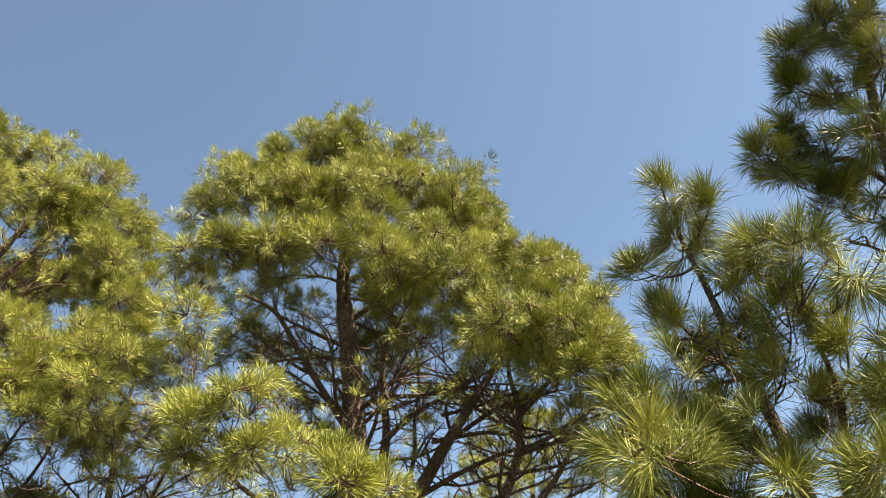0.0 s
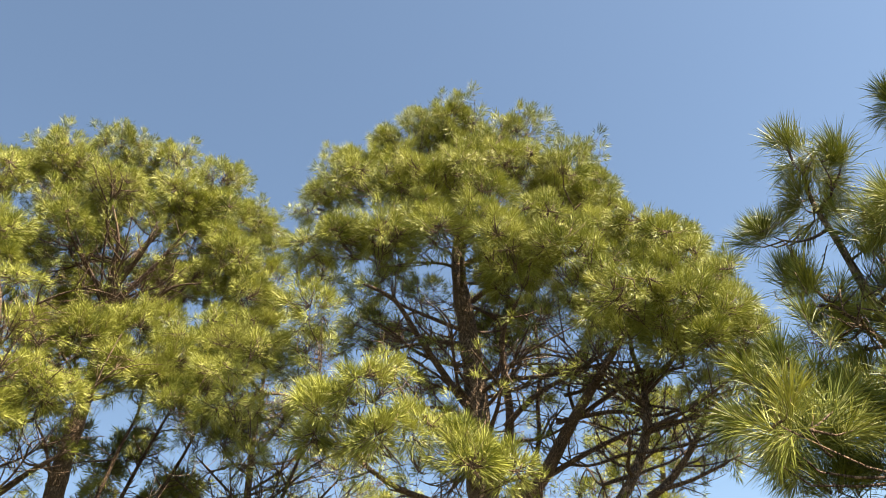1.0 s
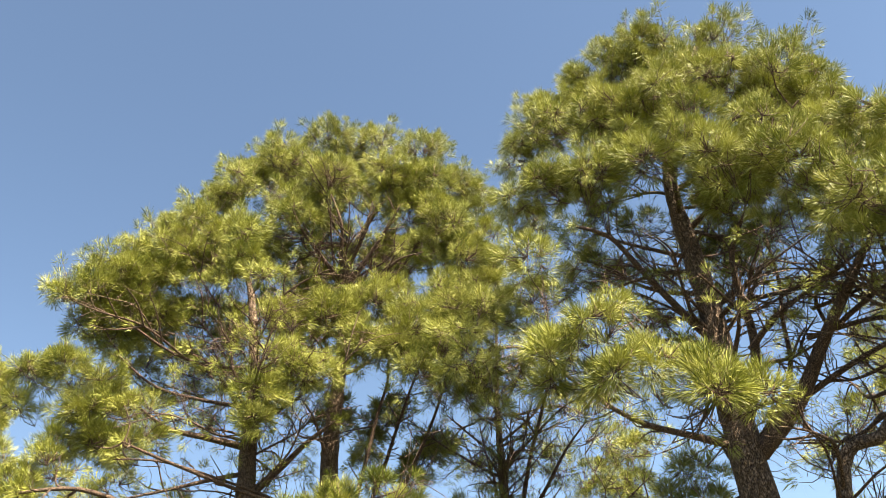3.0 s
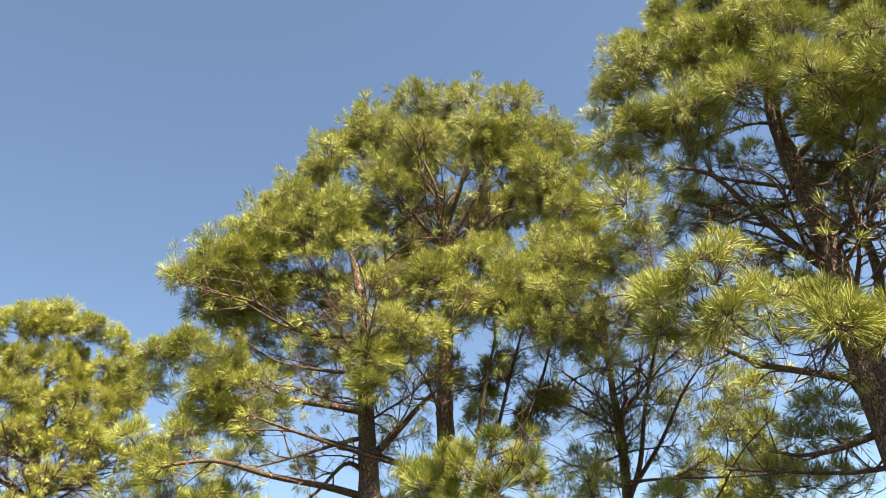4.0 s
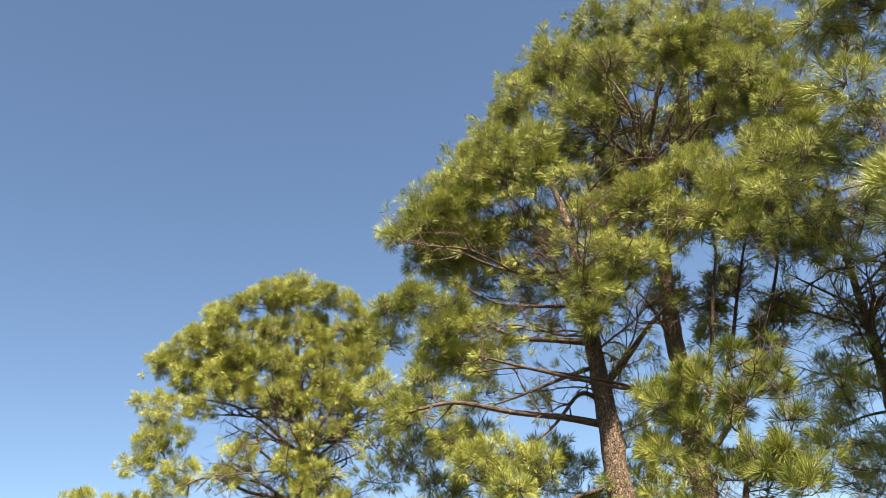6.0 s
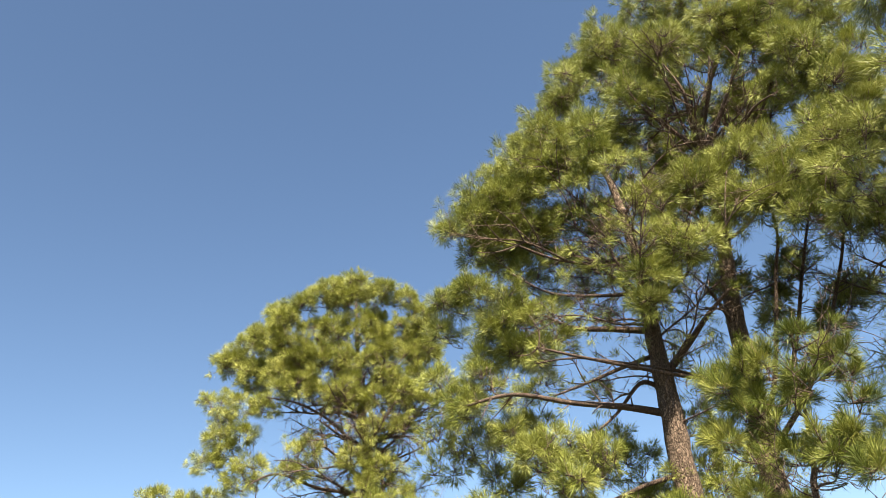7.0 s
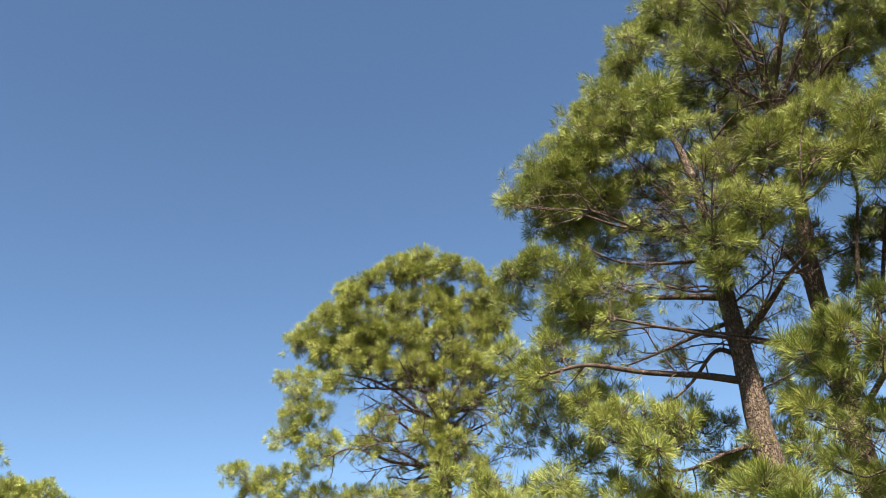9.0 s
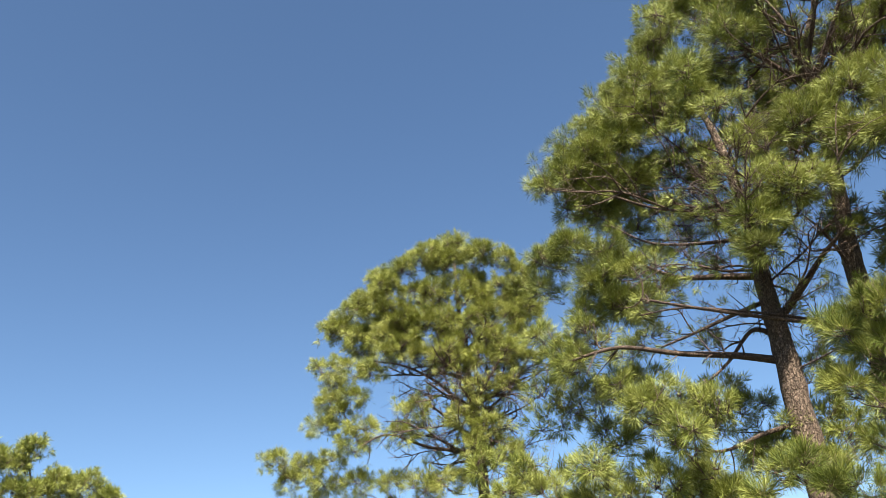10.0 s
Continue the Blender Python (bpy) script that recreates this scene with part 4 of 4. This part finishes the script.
top_boughs = [
    (-17.31, 7.41, 10.99, 0.45), (-17.92, 6.56, 10.72, 0.47), (-17.53, 7.17, 10.65, 0.49), (-17.45, 8.11, 10.68, 0.55),
    (-18.47, 5.87, 10.44, 0.47), (-19.26, 5.22, 9.86, 0.48), (-18.53, 5.58, 9.76, 0.45), (-18.2, 5.99, 9.45, 0.56),
    (-19.62, 4.92, 9.5, 0.55), (-18.05, 6.53, 9.9, 0.47), (-17.69, 6.96, 9.76, 0.52), (-17.56, 7.58, 9.94, 0.56),
    (-17.44, 8.08, 9.72, 0.45), (-17.23, 8.67, 9.76, 0.53), (-17.13, 9.22, 9.85, 0.47), (-18.46, 5.77, 8.8, 0.45),
    (-18.25, 6.25, 9.02, 0.56), (-18.45, 5.82, 8.34, 0.48), (-18.21, 6.29, 8.51, 0.52), (-17.89, 6.87, 9, 0.55),
    (-17.58, 7.31, 8.98, 0.49), (-17.44, 7.79, 8.86, 0.49), (-17.19, 8.19, 8.41, 0.48), (-17.41, 8.12, 9.33, 0.44),
    (-17.07, 8.55, 8.02, 0.52), (-17.12, 8.8, 8.99, 0.51), (-18.96, 5.35, 8.95, 0.48), (-18.01, 6.67, 8.18, 0.47),
    (-17.55, 7.25, 8.11, 0.47), (-17.4, 7.85, 7.92, 0.48), (-17.09, 9.23, 9.24, 0.53),
]
for spot in top_boughs:
    tree.pad(*spot, crowd=0.75)
middle_boughs = [
    (-19.6, 4.52, 8.35, 0.47), (-19.67, 4.79, 7.83, 0.42), (-18.84, 5.09, 7.32, 0.43), (-19.76, 4.43, 6.89, 0.47),
    (-19.46, 4.8, 7.07, 0.44), (-18.96, 4.98, 8.06, 0.45), (-18.75, 5.21, 6.53, 0.48), (-18.16, 6.41, 6.79, 0.51),
    (-17.67, 7.34, 6.49, 0.51), (-17.43, 7.53, 5.85, 0.43), (-18.41, 6.02, 6.27, 0.49), (-17.43, 7.77, 7.18, 0.51),
    (-17.42, 7.91, 6.17, 0.49), (-19.55, 4.61, 7.39, 0.42), (-17.22, 8.52, 7.22, 0.42), (-17.13, 8.95, 7.79, 0.51),
    (-18.56, 5.48, 7.89, 0.4),
]
for spot in middle_boughs:
    tree.pad(*spot, crowd=0.7)
low_boughs = [
    (-20.22, 3.4, 6.08, 0.44), (-20.29, 4.09, 5.92, 0.47), (-19.45, 4.59, 5.89, 0.43), (-20.62, 3.81, 5.66, 0.47),
    (-18.86, 4.96, 6.15, 0.43), (-19.16, 5.09, 5.33, 0.44), (-18.89, 5.85, 5.25, 0.44), (-18.1, 7.01, 5.06, 0.48),
    (-18.45, 6.53, 5.02, 0.55), (-17.82, 7.6, 5.15, 0.48), (-20.05, 4.53, 5.46, 0.47), (-17.58, 8.31, 5.65, 0.48),
    (-17.58, 8.59, 4.99, 0.47), (-20.46, 4.25, 5, 0.47), (-19.65, 5.05, 4.7, 0.53), (-19.2, 6.04, 4.58, 0.48),
    (-18.52, 6.94, 4.37, 0.45), (-18.1, 7.93, 4.45, 0.44),
]
for spot in low_boughs:
    tree.pad(*spot, crowd=0.75)
round_boughs = [
    (-17.08, 8.14, 10.79, 0.42), (-16.97, 8.72, 10.52, 0.42), (-16.98, 9.12, 10.18, 0.42), (-17.58, 6.91, 10.91, 0.4),
    (-18.06, 5.84, 10.08, 0.42), (-18.44, 5.4, 9.77, 0.4), (-17.89, 6.22, 10.5, 0.4),
]
for spot in round_boughs:
    tree.pad(*spot, crowd=0.85)
back_boughs = [
    (-19.04, 8.12, 11.72, 0.59), (-19.3, 7.86, 11.35, 0.47), (-19.92, 6.32, 10.93, 0.55), (-19.98, 6, 10.21, 0.52),
    (-19.9, 4.98, 9.42, 0.56), (-19.57, 7.67, 10.44, 0.57), (-19.08, 8.81, 10.29, 0.48), (-18.47, 9.91, 10.3, 0.59),
    (-19.85, 6.78, 9.48, 0.59), (-19.69, 6.78, 8.89, 0.56), (-19.47, 8.06, 9.59, 0.55), (-19.09, 9.07, 8.98, 0.53),
    (-18.88, 9.42, 8.52, 0.56), (-19.76, 5.56, 9.07, 0.59), (-19.53, 8.04, 8.66, 0.47), (-18.65, 10.03, 9.74, 0.6),
]
for spot in back_boughs:
    tree.pad(*spot, coarse=1.3)
tree.fill(top_boughs, 0.08)
tree.grow()
tree.bare(5.6, 8.8, 24, 2.0, 0.04)
tree.bare(5.4, 8.0, 26, 2.7, 0.03, leafy=0.14, twigs=5.5)

# distant round-headed pine tree
tree = Pine("distant round-headed pine tree", (-29.9, -2.89, -0.05), [(-29.9, -2.89, -0.05), (-29.9, -2.89, 3.45), (-29.9, -2.89, 6.95), (-29.88, -3.06, 7.67), (-29.86, -3.24, 8.4)], 0.20, 17, NEEDLES, 0.3, 60, 0.021, spray=1.2)
crown_boughs = [
    (-29.82, -3.63, 8.21, 0.73), (-29.88, -3.13, 8.87, 0.57), (-30.01, -1.44, 7.56, 0.79), (-29.96, -2.23, 7.76, 0.74), (-29.82, -3.6, 7.4, 0.72),
    (-29.71, -4.41, 8.57, 0.72), (-29.63, -4.93, 7.84, 0.75), (-29.91, -2.77, 7.3, 0.77), (-30.04, -0.7, 7.18, 0.57), (-29.53, -5.46, 7.31, 0.73),
]
for spot in crown_boughs:
    tree.pad(*spot)
tree.grow()

# young pine tree with loose bright tufts at its top
tree = Pine("young pine tree with loose bright tufts at its top", (-4.86, 6.45, -0.05), [(-4.86, 6.45, -0.05), (-4.86, 6.45, 1.28), (-4.86, 6.45, 2.6), (-4.81, 6.49, 2.94), (-4.76, 6.53, 3.36), (-4.72, 6.56, 3.79), (-4.67, 6.59, 4.19)], 0.06, 18, NEEDLES_DEEP_SHADED, 0.155, 110, 0.0044, spray=1.3, corners=4)
crown_boughs = [
    (-4.67, 6.59, 4.16, 0.19), (-4.46, 6.73, 3.84, 0.25), (-5.02, 6.33, 3.95, 0.23), (-4.63, 6.38, 3.61, 0.28), (-4.39, 6.78, 3.36, 0.23),
    (-5.06, 6.29, 3.45, 0.24), (-4.55, 6.43, 3.06, 0.27), (-5.27, 6.13, 3.78, 0.18), (-4.96, 6.38, 3.08, 0.24), (-4.4, 6.78, 2.96, 0.21),
    (-4.4, 6.29, 2.93, 0.2), (-4.09, 6.26, 2.72, 0.22), (-4.29, 6.37, 3.06, 0.16), (-5.34, 5.27, 2.58, 0.21), (-5.12, 6.28, 3.63, 0.24),
    (-5.36, 6.08, 3.31, 0.21), (-5.29, 6.14, 2.78, 0.23), (-5.58, 5.01, 2.41, 0.19), (-5.22, 5.39, 2.43, 0.2), (-5.05, 5.55, 2.35, 0.22),
    (-5.3, 6.34, 3.96, 0.22), (-5.12, 6.62, 4.13, 0.18), (-4.68, 6.99, 3.98, 0.22), (-4.63, 7.24, 3.81, 0.17), (-5.33, 6.39, 3.65, 0.22),
    (-4.89, 6.63, 3.64, 0.22), (-5.5, 6.2, 3.4, 0.2), (-4.97, 6.86, 3.07, 0.2), (-4.74, 7.07, 2.99, 0.22), (-5.39, 6.59, 3.36, 0.18), (-5.5, 6.2, 4.01, 0.15),
]
for spot in crown_boughs:
    tree.pad(*spot)
tree.grow()
tree.bare(2.5, 4, 8, 0.7, 0.008)

# dark green pine tree with long drooping needles
tree = Pine("dark green pine tree with long drooping needles", (2.69, 5.44, -0.05), [(2.69, 5.44, -0.05), (2.34, 5.34, 1.43), (1.99, 5.24, 2.91), (1.97, 5.24, 3.32), (1.94, 5.25, 3.75), (1.9, 5.27, 4.21), (1.87, 5.28, 4.67), (1.83, 5.29, 5.11), (1.88, 5.28, 5.5)], 0.09, 19, NEEDLES_DEEP_SHADED, 0.245, 180, 0.0048, spray=0.6, corners=4)
tree.limb([(2.2, 5.26, 2.88), (2.33, 5.09, 3.24), (2.36, 4.97, 3.57), (2.3, 4.89, 3.92), (2.19, 4.72, 4.15)], 0.03)
tree.limb([(1.94, 5.25, 3.66), (1.79, 5.2, 3.92), (1.62, 5.15, 4.15), (1.53, 5.18, 4.37)], 0.025)
top_boughs = [
    (1.82, 5.09, 5.39, 0.23), (1.98, 5.02, 5.16, 0.2), (1.83, 5.4, 5.14, 0.29), (1.55, 5.59, 5.07, 0.22), (1.57, 5.17, 4.24, 0.23),
    (1.51, 5.6, 4.6, 0.21), (1.64, 5.56, 4.16, 0.22), (1.97, 4.49, 4.4, 0.32), (2.21, 4.38, 4.18, 0.29), (2.37, 4.17, 3.93, 0.27),
    (2.02, 4.46, 3.98, 0.24), (2.02, 5.12, 4.63, 0.22),
]
for spot in top_boughs:
    tree.pad(*spot, crowd=0.9)
low_boughs = [
    (0.94, 4.5, 3.53, 0.21), (0.88, 4.11, 2.99, 0.29), (1.9, 4.63, 3.63, 0.18), (1.69, 4.6, 2.93, 0.18), (1.82, 3.9, 2.71, 0.23),
    (2.35, 4.64, 3.69, 0.24), (2.44, 4.59, 3.3, 0.23), (1.79, 5.52, 3.76, 0.19), (1.35, 4.81, 3.37, 0.16), (1.97, 5.24, 4.3, 0.21),
    (2.32, 4.76, 3.97, 0.21), (2.07, 5.31, 4.04, 0.19), (2.21, 5.04, 3.59, 0.19),
]
for spot in low_boughs:
    tree.pad(*spot, crowd=0.9)
low_boughs_next = [
    (2.48, 5.13, 3.43, 0.19), (2.26, 5.34, 3.37, 0.2), (1.77, 5.63, 3.45, 0.19), (1.3, 5.14, 3.66, 0.2), (0.85, 4.83, 3.35, 0.19),
    (1.26, 5.08, 3.53, 0.22), (1.34, 5.06, 3.21, 0.21), (1.07, 5.12, 3.15, 0.2), (1.57, 4.99, 3.5, 0.22), (1.2, 5.09, 2.98, 0.21),
    (1.07, 5.12, 3.36, 0.17), (1.44, 5.03, 2.98, 0.2),
]
for spot in low_boughs_next:
    tree.pad(*spot, crowd=0.9)
tree.grow()
tree.bare(2.2, 4.2, 14, 0.8, 0.012)

# taller dark green pine tree with sparse upright boughs
tree = Pine("taller dark green pine tree with sparse upright boughs", (3.15, 5.8, -0.05), [(3.15, 5.8, -0.05), (3.15, 5.8, 1.42), (3.15, 5.8, 2.89), (3.43, 5.64, 4.08), (3.7, 5.47, 5.26), (3.92, 5.31, 6.39), (4.12, 5.15, 7.33), (4.31, 5, 8.14)], 0.12, 20, NEEDLES_DEEP_SHADED, 0.225, 150, 0.0052, spray=0.65, corners=4)
tree.limb([(3.71, 5.46, 5.38), (3.44, 5.4, 5.69), (3.16, 5.45, 5.68), (3, 5.43, 5.76)], 0.03)
top_boughs = [
    (3.61, 5.04, 7.07, 0.29), (3.33, 5.23, 6.9, 0.28), (3.26, 5.27, 6.48, 0.29), (3.81, 4.89, 6.68, 0.28), (3.81, 4.89, 6.24, 0.3),
    (2.93, 5.47, 5.94, 0.27), (3.23, 5.64, 5.83, 0.27), (3.33, 4.75, 5.45, 0.32), (3.8, 5.4, 6.52, 0.26), (3.86, 4.85, 7.42, 0.3),
    (4.06, 4.68, 7.2, 0.29), (4.11, 4.64, 7.82, 0.3), (4.15, 4.61, 6.6, 0.3), (3.22, 5.53, 5.3, 0.24), (3.92, 4.8, 5.78, 0.31),
    (3.71, 4.97, 5.02, 0.29), (3.34, 5.22, 4.97, 0.25),
]
for spot in top_boughs:
    tree.pad(*spot, crowd=0.5)
near_boughs = [
    (3.29, 5.15, 6.82, 0.22),
    (3.63, 5.1, 7.06, 0.22),
    (3.86, 5.12, 6.87, 0.24),
    (3.29, 5.19, 6.41, 0.22),
    (3.57, 5.28, 6.3, 0.24),
    (3.96, 5.24, 6.52, 0.24),
    (3.05, 5.21, 6.04, 0.2),
    (3.3, 5.35, 5.85, 0.22),
    (3.66, 5.4, 5.95, 0.22),
    (2.69, 5.17, 5.75, 0.2),
    (2.83, 5.28, 5.6, 0.2),
    (3.06, 5.38, 5.45, 0.2),
    (3.33, 5.41, 5.42, 0.22),
    (4.16, 5.15, 6.99, 0.24),
    (3.65, 5.51, 5.62, 0.22),
]
for spot in near_boughs:
    tree.pad(*spot, crowd=0.8)
# unseen right-hand boughs that complete the crown, added to shade the nearer pine
sparse_boughs = [
    (4.54, 4.79, 6.29, 0.32), (4.62, 5.26, 5.68, 0.32), (3.69, 4.98, 4.5, 0.28), (3.15, 4.87, 4.05, 0.24), (4.62, 5.52, 5.11, 0.32),
    (3.38, 5.2, 3.85, 0.27), (4.64, 4.69, 7.56, 0.32), (4.71, 4.62, 6.94, 0.33), (4.04, 5.47, 4.26, 0.29), (3.18, 5.55, 3.98, 0.21),
    (5.23, 5.23, 6.2, 0.34),
]
for spot in sparse_boughs:
    tree.pad(*spot, crowd=0.45, leafy=0.8, coarse=1.4)
tree.grow()
tree.bare(3, 6.2, 12, 0.8, 0.014)
